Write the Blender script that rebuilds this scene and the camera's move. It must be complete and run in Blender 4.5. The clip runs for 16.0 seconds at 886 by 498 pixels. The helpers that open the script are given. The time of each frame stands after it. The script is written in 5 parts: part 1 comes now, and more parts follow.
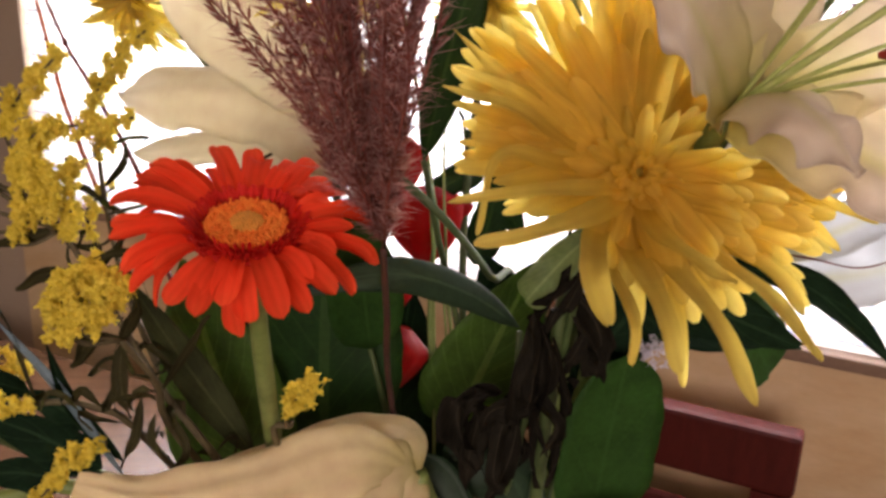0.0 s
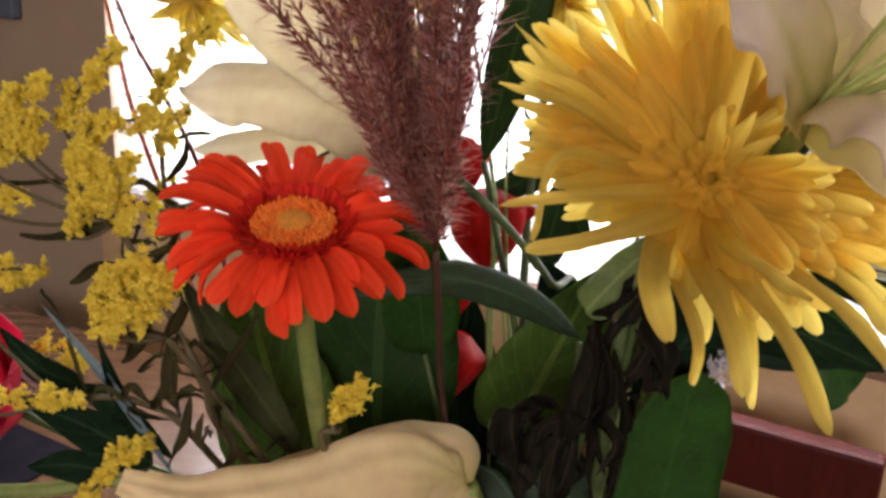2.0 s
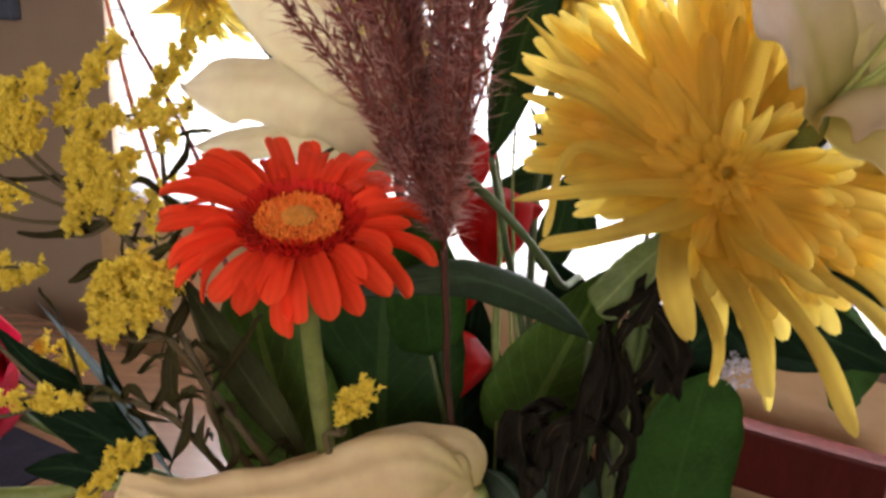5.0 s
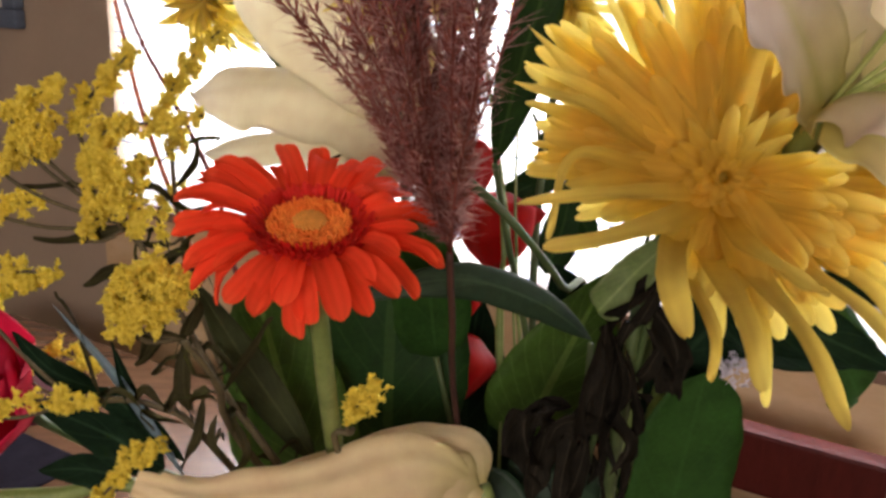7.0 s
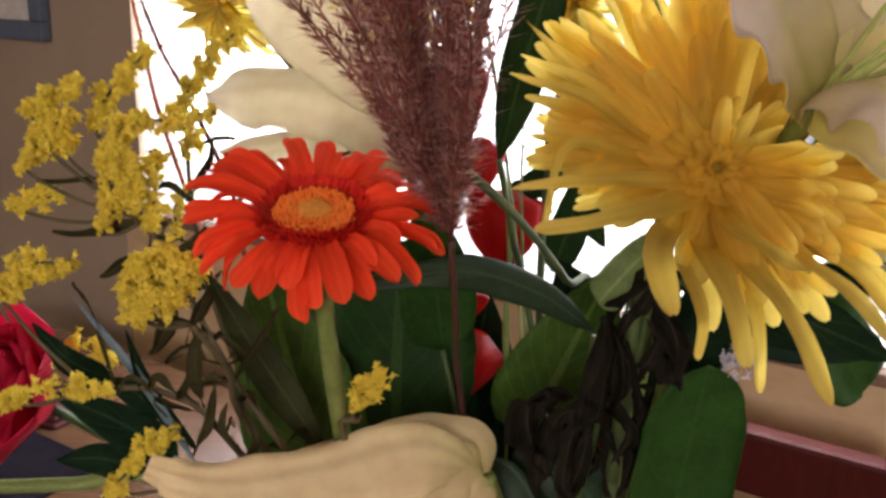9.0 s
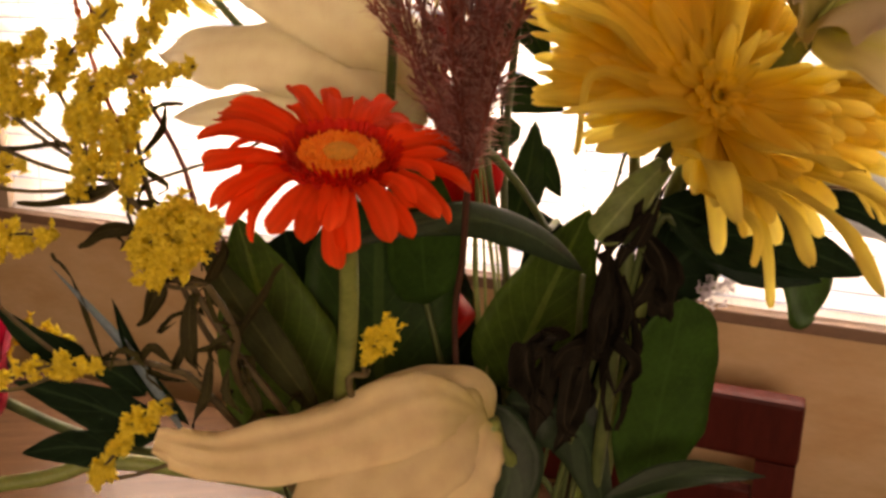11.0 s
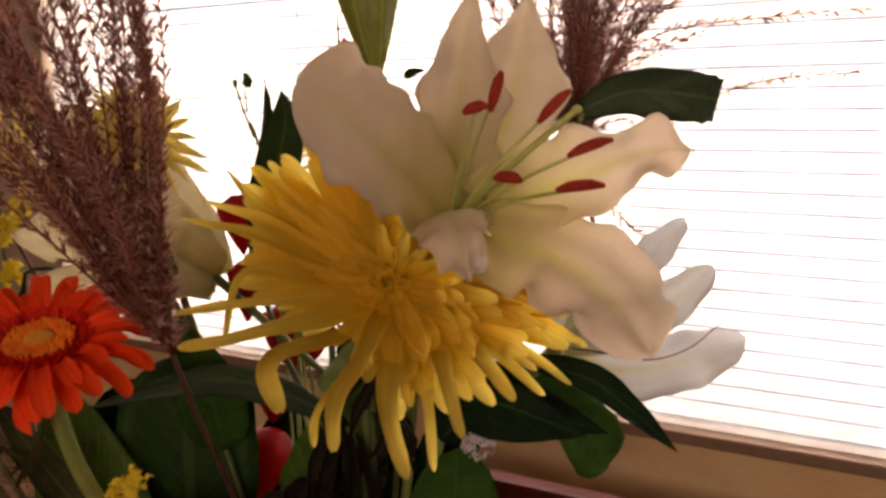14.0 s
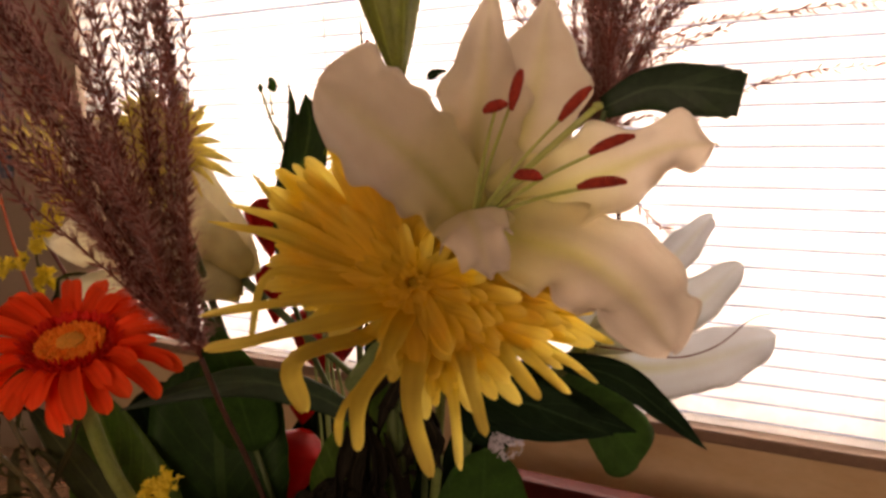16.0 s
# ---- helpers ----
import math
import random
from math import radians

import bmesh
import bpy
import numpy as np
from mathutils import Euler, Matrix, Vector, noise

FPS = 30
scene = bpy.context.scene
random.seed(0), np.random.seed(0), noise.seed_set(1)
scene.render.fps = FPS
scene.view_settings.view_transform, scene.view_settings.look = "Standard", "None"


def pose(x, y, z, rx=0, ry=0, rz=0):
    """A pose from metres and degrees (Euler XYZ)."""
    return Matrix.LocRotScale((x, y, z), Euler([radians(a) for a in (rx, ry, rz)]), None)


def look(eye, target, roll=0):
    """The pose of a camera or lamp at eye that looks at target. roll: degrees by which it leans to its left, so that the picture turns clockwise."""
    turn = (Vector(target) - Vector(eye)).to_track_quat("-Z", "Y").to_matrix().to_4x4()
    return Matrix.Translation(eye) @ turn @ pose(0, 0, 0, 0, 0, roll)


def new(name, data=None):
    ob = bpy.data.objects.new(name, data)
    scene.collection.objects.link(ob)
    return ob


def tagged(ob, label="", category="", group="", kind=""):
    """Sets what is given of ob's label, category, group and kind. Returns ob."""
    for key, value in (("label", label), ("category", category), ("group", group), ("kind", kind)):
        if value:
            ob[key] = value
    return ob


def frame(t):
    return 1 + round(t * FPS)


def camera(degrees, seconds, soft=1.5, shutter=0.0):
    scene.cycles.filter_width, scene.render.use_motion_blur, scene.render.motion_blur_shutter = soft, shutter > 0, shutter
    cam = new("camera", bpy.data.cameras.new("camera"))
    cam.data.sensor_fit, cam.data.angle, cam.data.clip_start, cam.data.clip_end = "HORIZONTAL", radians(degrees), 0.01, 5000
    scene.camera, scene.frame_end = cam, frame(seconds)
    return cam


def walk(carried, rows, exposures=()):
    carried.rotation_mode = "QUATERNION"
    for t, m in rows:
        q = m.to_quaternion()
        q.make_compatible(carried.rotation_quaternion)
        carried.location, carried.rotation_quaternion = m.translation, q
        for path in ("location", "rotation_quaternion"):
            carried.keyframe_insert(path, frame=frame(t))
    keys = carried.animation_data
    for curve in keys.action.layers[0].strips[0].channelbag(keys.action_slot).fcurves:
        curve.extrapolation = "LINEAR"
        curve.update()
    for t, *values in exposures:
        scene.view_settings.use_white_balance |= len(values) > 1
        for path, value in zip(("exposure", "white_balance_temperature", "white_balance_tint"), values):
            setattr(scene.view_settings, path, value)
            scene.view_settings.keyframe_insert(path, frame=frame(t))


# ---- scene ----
# ---------------------------------------------------------------- camera
cam = camera(52.4, 16.0, soft=3.0, shutter=0.4)
PATH = [
    (0, (-0.0024, -0.0109, 1.3665), (0.0388, 0.4647, 1.2176), 2.16),
    (0.3, (0.0231, -0.0070, 1.3712), (0.0308, 0.4680, 1.2151), 2.45),
    (0.5, (0.0358, -0.0099, 1.3735), (0.0277, 0.4651, 1.2178), 2.12),
    (1, (0.0299, -0.0038, 1.3718), (0.0226, 0.4748, 1.2274), 1.97),
    (1.5, (0.0116, 0.0026, 1.3673), (0.0197, 0.4782, 1.2131), 1.96),
    (2, (0.0051, 0.0022, 1.3632), (0.0057, 0.4795, 1.2142), 2.25),
    (2.5, (0.0017, 0.0050, 1.3607), (0.0102, 0.4829, 1.2139), 2.76),
    (3, (0.0032, 0.0056, 1.3604), (0.0066, 0.4835, 1.2133), 2.55),
    (3.5, (0.0022, 0.0106, 1.3593), (0.0064, 0.4886, 1.2127), 2.64),
    (4, (0.0033, 0.0110, 1.3588), (0.0049, 0.4885, 1.2104), 2.36),
    (6.5, (-0.0005, 0.0020, 1.3595), (0.0007, 0.4807, 1.2150), 2.25),
    (7, (0.0005, 0.0001, 1.3605), (0.0006, 0.4788, 1.2163), 2.02),
    (7.5, (0.0008, 0.0023, 1.3595), (-0.0084, 0.4806, 1.2138), 1.07),
    (8, (-0.0046, -0.0021, 1.3594), (-0.0130, 0.4770, 1.2165), 1.45),
    (8.5, (0.0009, -0.0076, 1.3601), (-0.0090, 0.4725, 1.2208), 1.39),
    (9, (0.0081, -0.0114, 1.3551), (-0.0041, 0.4691, 1.2177), 1.64),
    (9.2, (0.0105, -0.0094, 1.3556), (-0.0088, 0.4717, 1.2206), 1.41),
    (11.3, (-0.0526, -0.0125, 1.3361), (0.0217, 0.4600, 1.1898), 0.05),
    (11.5, (-0.0255, -0.0169, 1.3473), (0.0508, 0.4545, 1.1990), -0.18),
    (11.8, (0.0317, -0.0083, 1.3487), (0.0895, 0.4671, 1.2049), 0.09),
    (12, (0.0656, -0.0056, 1.3534), (0.0965, 0.4723, 1.2097), 0.30),
    (12.2, (0.0879, -0.0060, 1.3607), (0.0878, 0.4766, 1.2299), -0.35),
    (12.5, (0.1011, -0.0050, 1.3688), (0.0876, 0.4803, 1.2494), -0.97),
    (12.8, (0.1112, -0.0112, 1.3615), (0.0887, 0.4730, 1.2388), -1.66),
    (13, (0.1119, -0.0237, 1.3638), (0.0986, 0.4607, 1.2405), -1.64),
    (13.5, (0.1150, -0.0674, 1.3754), (0.1138, 0.4240, 1.2833), -1.40),
    (14, (0.1178, -0.0660, 1.3777), (0.1190, 0.4262, 1.2897), -1.35),
    (14.5, (0.1207, -0.0672, 1.3783), (0.1166, 0.4254, 1.2925), -1.60),
    (15, (0.1192, -0.0726, 1.3810), (0.1146, 0.4201, 1.2960), -1.73),
    (15.5, (0.1205, -0.0730, 1.3790), (0.1114, 0.4197, 1.2944), -2.06),
    (16, (0.1211, -0.0668, 1.3766), (0.1048, 0.4254, 1.2904), -2.49),
]
EXPOSURES = [(0.0, -0.05, 7000, 29), (0.8, 0.0, 6650, 23), (9.2, -0.03, 6650, 23), (11.3, -0.42, 10800, 37), (11.7, -0.24, 9400, 34), (12.1, 0.08, 6400, 27), (12.6, -0.07, 6400, 24), (13.4, -0.60, 8000, 30), (14.5, -0.87, 9500, 38), (16.0, -0.87, 9600, 38)]
walk(cam, [(t, look(eye, aim, roll)) for t, eye, aim, roll in PATH], EXPOSURES)

# ---------------------------------------------------------------- plan
DIR = Vector((0.86215, -0.50666, 0.0))       # along the window wall, to the right
NRM = Vector((0.50666, 0.86215, 0.0))        # towards the window wall
WALL_N, SILL_Z, TABLE_Z = 1.06, 0.959, 0.75
WIN_S0, WIN_S1, WIN_TOP = -1.298, 1.05, 2.02
VASE = Vector((0.055, 0.385, TABLE_Z))


def wp(s, n, z):
    """A place given along the window wall, towards it, and up."""
    return DIR * s + NRM * n + Vector((0, 0, z))


WALL_TURN = Matrix((DIR, NRM, (0, 0, 1))).transposed()

# ---------------------------------------------------------------- light
world = bpy.data.worlds.new("sky")
scene.world = world
world.use_nodes = True
wn = world.node_tree.nodes
sky = wn.new("ShaderNodeTexSky")
sky.sky_type, sky.sun_disc = "NISHITA", False
sky.sun_elevation, sky.sun_rotation = radians(38), radians(200)
wn["Background"].inputs["Strength"].default_value = 0.12
world.node_tree.links.new(sky.outputs["Color"], wn["Background"].inputs["Color"])


def area_lamp(name, place, aim, wide, high, power, colour):
    data = bpy.data.lights.new(name, "AREA")
    data.shape, data.size, data.size_y, data.energy, data.color = "RECTANGLE", wide, high, power, colour
    ob = new(name, data)
    ob.matrix_world = look(place, aim)
    return ob


mid_s = (WIN_S0 + WIN_S1) / 2
area_lamp("window_daylight", wp(mid_s, 1.228, 1.49), wp(mid_s, 0, 1.49), 2.36, 1.10, 133, (0.93, 0.977, 1.0))
area_lamp("room_window_daylight", wp(1.0, -2.55, 1.72), wp(0.2, 0, 1.1), 1.7, 1.2, 48, (1.0, 0.93, 0.84))


# ---------------------------------------------------------------- materials
def nodes_of(name):
    m = bpy.data.materials.new(name)
    m.use_nodes = True
    nt = m.node_tree
    nt.nodes.clear()
    return m, nt, nt.nodes, nt.links


def ramp(nt, fac, stops):
    r = nt.nodes.new("ShaderNodeValToRGB")
    while len(r.color_ramp.elements) < len(stops):
        r.color_ramp.elements.new(0.5)
    for el, (pos, col) in zip(r.color_ramp.elements, stops):
        el.position, el.color = pos, (*col, 1)
    nt.links.new(fac, r.inputs["Fac"])
    return r.outputs["Color"]


def mixc(nt, fac, a, b, mode="MIX"):
    x = nt.nodes.new("ShaderNodeMix")
    x.data_type, x.blend_type = "RGBA", mode
    for sock, val in ((x.inputs["Factor"], fac), (x.inputs["A"], a), (x.inputs["B"], b)):
        if hasattr(val, "is_linked"):
            nt.links.new(val, sock)
        elif isinstance(val, (int, float)):
            sock.default_value = val
        else:
            sock.default_value = (*val, 1)
    return x.outputs["Result"]


def noise_fac(nt, scale, detail=4, rough=0.55, coord="Object", stretch=(1, 1, 1)):
    tc = nt.nodes.new("ShaderNodeTexCoord")
    mp = nt.nodes.new("ShaderNodeMapping")
    mp.inputs["Scale"].default_value = stretch
    n = nt.nodes.new("ShaderNodeTexNoise")
    n.inputs["Scale"].default_value, n.inputs["Detail"].default_value, n.inputs["Roughness"].default_value = scale, detail, rough
    nt.links.new(tc.outputs[coord], mp.inputs["Vector"])
    nt.links.new(mp.outputs["Vector"], n.inputs["Vector"])
    return n.outputs["Fac"]


def uv_split(nt):
    tc = nt.nodes.new("ShaderNodeTexCoord")
    sp = nt.nodes.new("ShaderNodeSeparateXYZ")
    nt.links.new(tc.outputs["UV"], sp.inputs["Vector"])
    return sp.outputs["X"], sp.outputs["Y"]


def math_node(nt, op, a, b=0.0, c=None):
    m = nt.nodes.new("ShaderNodeMath")
    m.operation = op
    for sock, val in zip(m.inputs, (a, b, c)):
        if val is None:
            continue
        if hasattr(val, "is_linked"):
            nt.links.new(val, sock)
        else:
            sock.default_value = val
    return m.outputs["Value"]


def bump(nt, height, strength, distance=0.001):
    b = nt.nodes.new("ShaderNodeBump")
    b.inputs["Strength"].default_value, b.inputs["Distance"].default_value = strength, distance
    nt.links.new(height, b.inputs["Height"])
    return b.outputs["Normal"]


def surface(nt, colour, rough=0.6, metal=0.0, normal=None, translucent=0.0, tcolour=None, spec=0.5, coat=0.0):
    p = nt.nodes.new("ShaderNodeBsdfPrincipled")
    out = nt.nodes.new("ShaderNodeOutputMaterial")
    if hasattr(colour, "is_linked"):
        nt.links.new(colour, p.inputs["Base Color"])
    else:
        p.inputs["Base Color"].default_value = (*colour, 1)
    if hasattr(rough, "is_linked"):
        nt.links.new(rough, p.inputs["Roughness"])
    else:
        p.inputs["Roughness"].default_value = rough
    p.inputs["Metallic"].default_value = metal
    p.inputs["Specular IOR Level"].default_value = spec
    p.inputs["Coat Weight"].default_value = coat
    if normal is not None:
        nt.links.new(normal, p.inputs["Normal"])
    if translucent:
        tr = nt.nodes.new("ShaderNodeBsdfTranslucent")
        mx = nt.nodes.new("ShaderNodeMixShader")
        mx.inputs["Fac"].default_value = translucent
        tcolour = colour if tcolour is None else tcolour
        if hasattr(tcolour, "is_linked"):
            nt.links.new(tcolour, tr.inputs["Color"])
        else:
            tr.inputs["Color"].default_value = (*tcolour, 1)
        nt.links.new(p.outputs["BSDF"], mx.inputs[1])
        nt.links.new(tr.outputs["BSDF"], mx.inputs[2])
        nt.links.new(mx.outputs["Shader"], out.inputs["Surface"])
    else:
        nt.links.new(p.outputs["BSDF"], out.inputs["Surface"])


def random_of(nt):
    return nt.nodes.new("ShaderNodeObjectInfo").outputs["Random"]


def petal_material(name, root, body, tip, translucent=0.35, veins=9.0, vein_depth=0.25, rough=0.55, blotch=0.25, stripe=None, reach=0.3, spec=0.16):
    """A petal: colour from root to tip, fine veins along it, faint blotches, light shining through."""
    m, nt, n, l = nodes_of(name)
    u, v = uv_split(nt)
    base = ramp(nt, v, [(0.0, root), (reach, body), (0.8, body), (1.0, tip)])
    line = math_node(nt, "SINE", math_node(nt, "MULTIPLY", u, veins * 6.283))
    line = math_node(nt, "MULTIPLY_ADD", line, 0.5, 0.5)
    dark = mixc(nt, 1.0, base, tuple(1 - vein_depth * k for k in (0.6, 0.9, 1.0)), "MULTIPLY")
    col = mixc(nt, line, dark, base)
    if stripe:
        off = math_node(nt, "ABSOLUTE", math_node(nt, "SUBTRACT", u, 0.5))
        band = math_node(nt, "SUBTRACT", 1.0, math_node(nt, "MULTIPLY", off, 7.5))
        fade = math_node(nt, "SUBTRACT", 1.05, v)
        col = mixc(nt, math_node(nt, "MULTIPLY", math_node(nt, "MAXIMUM", band, 0.0), math_node(nt, "MULTIPLY", fade, 0.95)), col, stripe)
    spots = noise_fac(nt, 90, 5)
    shade = ramp(nt, spots, [(0.25, tuple(1 - blotch * k for k in (0.7, 1.0, 1.2))), (0.6, (1, 1, 1))])
    col = mixc(nt, 1.0, col, shade, "MULTIPLY")
    each = ramp(nt, random_of(nt), [(0.0, (0.86, 0.84, 0.8)), (1.0, (1.06, 1.06, 1.06))])
    col = mixc(nt, 1.0, col, each, "MULTIPLY")
    height = math_node(nt, "ADD", math_node(nt, "MULTIPLY", line, 0.6), noise_fac(nt, 700, 3))
    surface(nt, col, rough, 0, bump(nt, height, 0.25, 0.0006), translucent, None, spec)
    return m


def leaf_material(name, body, rib, translucent=0.2, rough=0.4, side_veins=9.0, slant=2.2, rib_width=0.035, blotch=0.4, spec=0.5):
    """A leaf: midrib, slanting side veins, mottling."""
    m, nt, n, l = nodes_of(name)
    u, v = uv_split(nt)
    off = math_node(nt, "ABSOLUTE", math_node(nt, "SUBTRACT", u, 0.5))
    mid = math_node(nt, "LESS_THAN", off, rib_width)
    wave = math_node(nt, "SINE", math_node(nt, "MULTIPLY", math_node(nt, "SUBTRACT", v, math_node(nt, "MULTIPLY", off, slant / 3)), side_veins * 6.283))
    vein = math_node(nt, "GREATER_THAN", wave, 0.965)
    line = math_node(nt, "MAXIMUM", math_node(nt, "MULTIPLY", mid, 0.8), math_node(nt, "MULTIPLY", vein, 0.34))
    mott = ramp(nt, noise_fac(nt, 55, 5), [(0.3, tuple(c * (1 - blotch) for c in body)), (0.65, body)])
    fine = ramp(nt, noise_fac(nt, 420, 3), [(0.3, (0.85, 0.85, 0.85)), (0.7, (1.1, 1.1, 1.1))])
    col = mixc(nt, 1.0, mixc(nt, line, mott, rib), fine, "MULTIPLY")
    height = math_node(nt, "SUBTRACT", noise_fac(nt, 160, 3), math_node(nt, "MULTIPLY", line, 0.8))
    surface(nt, col, rough, 0, bump(nt, height, 0.35, 0.0008), translucent, mixc(nt, 1.0, col, (0.9, 1.5, 0.3), "MULTIPLY"), spec)
    return m


def plain_material(name, a, b, scale, rough=0.6, metal=0.0, strength=0.2, distance=0.001, stretch=(1, 1, 1), fine=6, translucent=0.0, spec=0.5, coat=0.0, coord="Object", grain=0.86):
    m, nt, n, l = nodes_of(name)
    big = noise_fac(nt, scale, 5, 0.6, coord, stretch)
    small = noise_fac(nt, scale * fine, 4, 0.6, coord, stretch)
    col = ramp(nt, big, [(0.3, a), (0.7, b)])
    col = mixc(nt, 1.0, col, ramp(nt, small, [(0.3, (grain, grain, grain)), (0.7, (2 - grain - 0.06,) * 3)]), "MULTIPLY")
    surface(nt, col, rough, metal, bump(nt, small, strength, distance), translucent, None, spec, coat)
    return m


M_GERBERA = petal_material("gerbera_petal", (0.97, 0.050, 0.020), (1.0, 0.086, 0.030), (1.0, 0.112, 0.038), 0.40, 3.0, 0.14, 0.6, 0.05, spec=0.05)
M_GERB_IN = petal_material("gerbera_inner", (0.50, 0.018, 0.012), (0.78, 0.032, 0.020), (0.90, 0.07, 0.03), 0.3, 2.0, 0.2)
M_GERB_DISC = plain_material("gerbera_disc", (0.95, 0.16, 0.020), (1.0, 0.30, 0.045), 300, 0.7, spec=0.15)
M_GERB_EYE = plain_material("gerbera_eye", (0.62, 0.26, 0.03), (0.85, 0.32, 0.04), 400, 0.7)
M_MUM = petal_material("mum_petal", (0.93, 0.65, 0.075), (0.965, 0.775, 0.155), (0.97, 0.80, 0.19), 0.76, 2.0, 0.08, 0.65, 0.08, spec=0.08)
M_MUM_BACK = petal_material("small_mum_petal", (0.78, 0.62, 0.07), (0.92, 0.80, 0.20), (0.92, 0.82, 0.28), 0.7, 2.0, 0.15)
M_LILY = petal_material("lily_tepal", (0.78, 0.76, 0.30), (0.89, 0.825, 0.735), (0.90, 0.84, 0.76), 0.64, 3.0, 0.03, 0.5, 0.08, (0.72, 0.72, 0.28), 0.62)
M_LILY_WHITE = petal_material("white_lily_tepal", (0.72, 0.73, 0.48), (0.80, 0.85, 0.89), (0.80, 0.86, 0.91), 0.70, 4.0, 0.04, 0.5, 0.06, (0.66, 0.66, 0.42))
M_LILY_CREAM = petal_material("cream_lily_tepal", (0.68, 0.63, 0.28), (0.94, 0.84, 0.55), (0.93, 0.82, 0.53), 0.42, 4.0, 0.06, 0.55, 0.16)
M_LILY_BACK = petal_material("back_lily_tepal", (0.70, 0.64, 0.32), (0.92, 0.885, 0.715), (0.93, 0.905, 0.79), 0.62, 4.0, 0.05, 0.5, 0.12)
M_FILAMENT = plain_material("filament", (0.44, 0.54, 0.15), (0.55, 0.60, 0.22), 200, 0.5, translucent=0.2)
M_ANTHER = plain_material("anther", (0.27, 0.018, 0.012), (0.48, 0.045, 0.018), 500, 0.9, strength=0.6)
M_PLUME = plain_material("plume", (0.26, 0.070, 0.060), (0.55, 0.205, 0.155), 60, 0.7, translucent=0.6)
M_PLUME_HAIR = plain_material("plume_hair", (0.46, 0.22, 0.20), (0.74, 0.48, 0.44), 80, 0.5, translucent=0.55)
M_PLUME_STEM = plain_material("plume_stem", (0.04, 0.014, 0.010), (0.075, 0.027, 0.017), 90, 0.6)
M_GOLD = plain_material("goldenrod_floret", (0.86, 0.70, 0.075), (1.0, 0.88, 0.15), 160, 0.7, translucent=0.5)
M_GOLD_STEM = plain_material("goldenrod_stem", (0.062, 0.048, 0.02), (0.115, 0.092, 0.036), 90, 0.7)
M_GOLD_LEAF = leaf_material("goldenrod_leaf", (0.050, 0.045, 0.016), (0.08, 0.07, 0.028), 0.2, 0.65, spec=0.12)
M_OLIVE = leaf_material("olive_leaf", (0.045, 0.056, 0.018), (0.075, 0.085, 0.03), 0.2, 0.6, spec=0.2)
M_LEAF = leaf_material("broad_leaf", (0.015, 0.056, 0.009), (0.034, 0.09, 0.018), 0.12, 0.62, spec=0.2)
M_LEAF_LIGHT = leaf_material("light_leaf", (0.070, 0.150, 0.021), (0.15, 0.25, 0.055), 0.30, 0.58, spec=0.25)
M_LEAF_PALE = leaf_material("pale_leaf", (0.17, 0.24, 0.085), (0.28, 0.35, 0.15), 0.25, 0.5, blotch=0.25)
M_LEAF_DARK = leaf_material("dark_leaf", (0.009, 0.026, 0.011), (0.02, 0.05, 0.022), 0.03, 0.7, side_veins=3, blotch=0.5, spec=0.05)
M_LEAF_MID = leaf_material("mid_leaf", (0.033, 0.108, 0.018), (0.038, 0.116, 0.022), 0.3, 0.6, side_veins=6, rib_width=0.02, spec=0.2)
M_LANCE = leaf_material("lance_leaf", (0.017, 0.042, 0.018), (0.036, 0.075, 0.036), 0.08, 0.55, side_veins=0.5, blotch=0.3, spec=0.28)
M_BLADE = leaf_material("blue_grass_blade", (0.15, 0.23, 0.27), (0.24, 0.33, 0.38), 0.15, 0.35, side_veins=0.5, blotch=0.2)
M_DRY = leaf_material("withered_leaf", (0.019, 0.016, 0.010), (0.044, 0.037, 0.024), 0.08, 0.8, blotch=0.65, spec=0.1)
M_STEM = plain_material("green_stem", (0.15, 0.22, 0.05), (0.26, 0.33, 0.10), 70, 0.5, translucent=0.1)
M_STEM_DARK = plain_material("dark_stem", (0.04, 0.075, 0.02), (0.08, 0.12, 0.035), 70, 0.55)
M_BUD = leaf_material("bud_green", (0.36, 0.42, 0.09), (0.48, 0.54, 0.16), 0.45, 0.45, side_veins=0.5, blotch=0.3)
M_RED = petal_material("lantern_red", (0.42, 0.016, 0.012), (0.58, 0.018, 0.018), (0.60, 0.025, 0.018), 0.42, 3.0, 0.3, 0.5, 0.25)
M_ROSE = petal_material("rose_petal", (0.40, 0.008, 0.03), (0.55, 0.010, 0.045), (0.62, 0.02, 0.07), 0.25, 3.0, 0.15, 0.6)
M_TWIG_RED = plain_material("red_twig", (0.34, 0.06, 0.02), (0.52, 0.12, 0.04), 90, 0.6)
M_TWIG_DARK = plain_material("dark_twig", (0.10, 0.022, 0.02), (0.20, 0.04, 0.03), 90, 0.6)
M_FILLER = plain_material("filler_floret", (0.50, 0.47, 0.55), (0.78, 0.75, 0.78), 300, 0.7, translucent=0.3)
M_WALL = plain_material("plaster", (0.355, 0.272, 0.195), (0.40, 0.306, 0.219), 3.0, 0.85, strength=0.05, distance=0.002, fine=30, grain=0.95)
M_TRIM = plain_material("sill_wood", (0.17, 0.10, 0.062), (0.23, 0.14, 0.088), 6, 0.45, stretch=(1, 14, 14))
M_LIT_PANEL = plain_material("panel_lit_tan", (0.51, 0.33, 0.16), (0.62, 0.46, 0.275), 7.0, 0.6, stretch=(1, 1, 2.5), strength=0.05, fine=9, grain=0.93)
M_CEIL = plain_material("ceiling_paint", (0.72, 0.69, 0.63), (0.76, 0.73, 0.67), 3, 0.9)
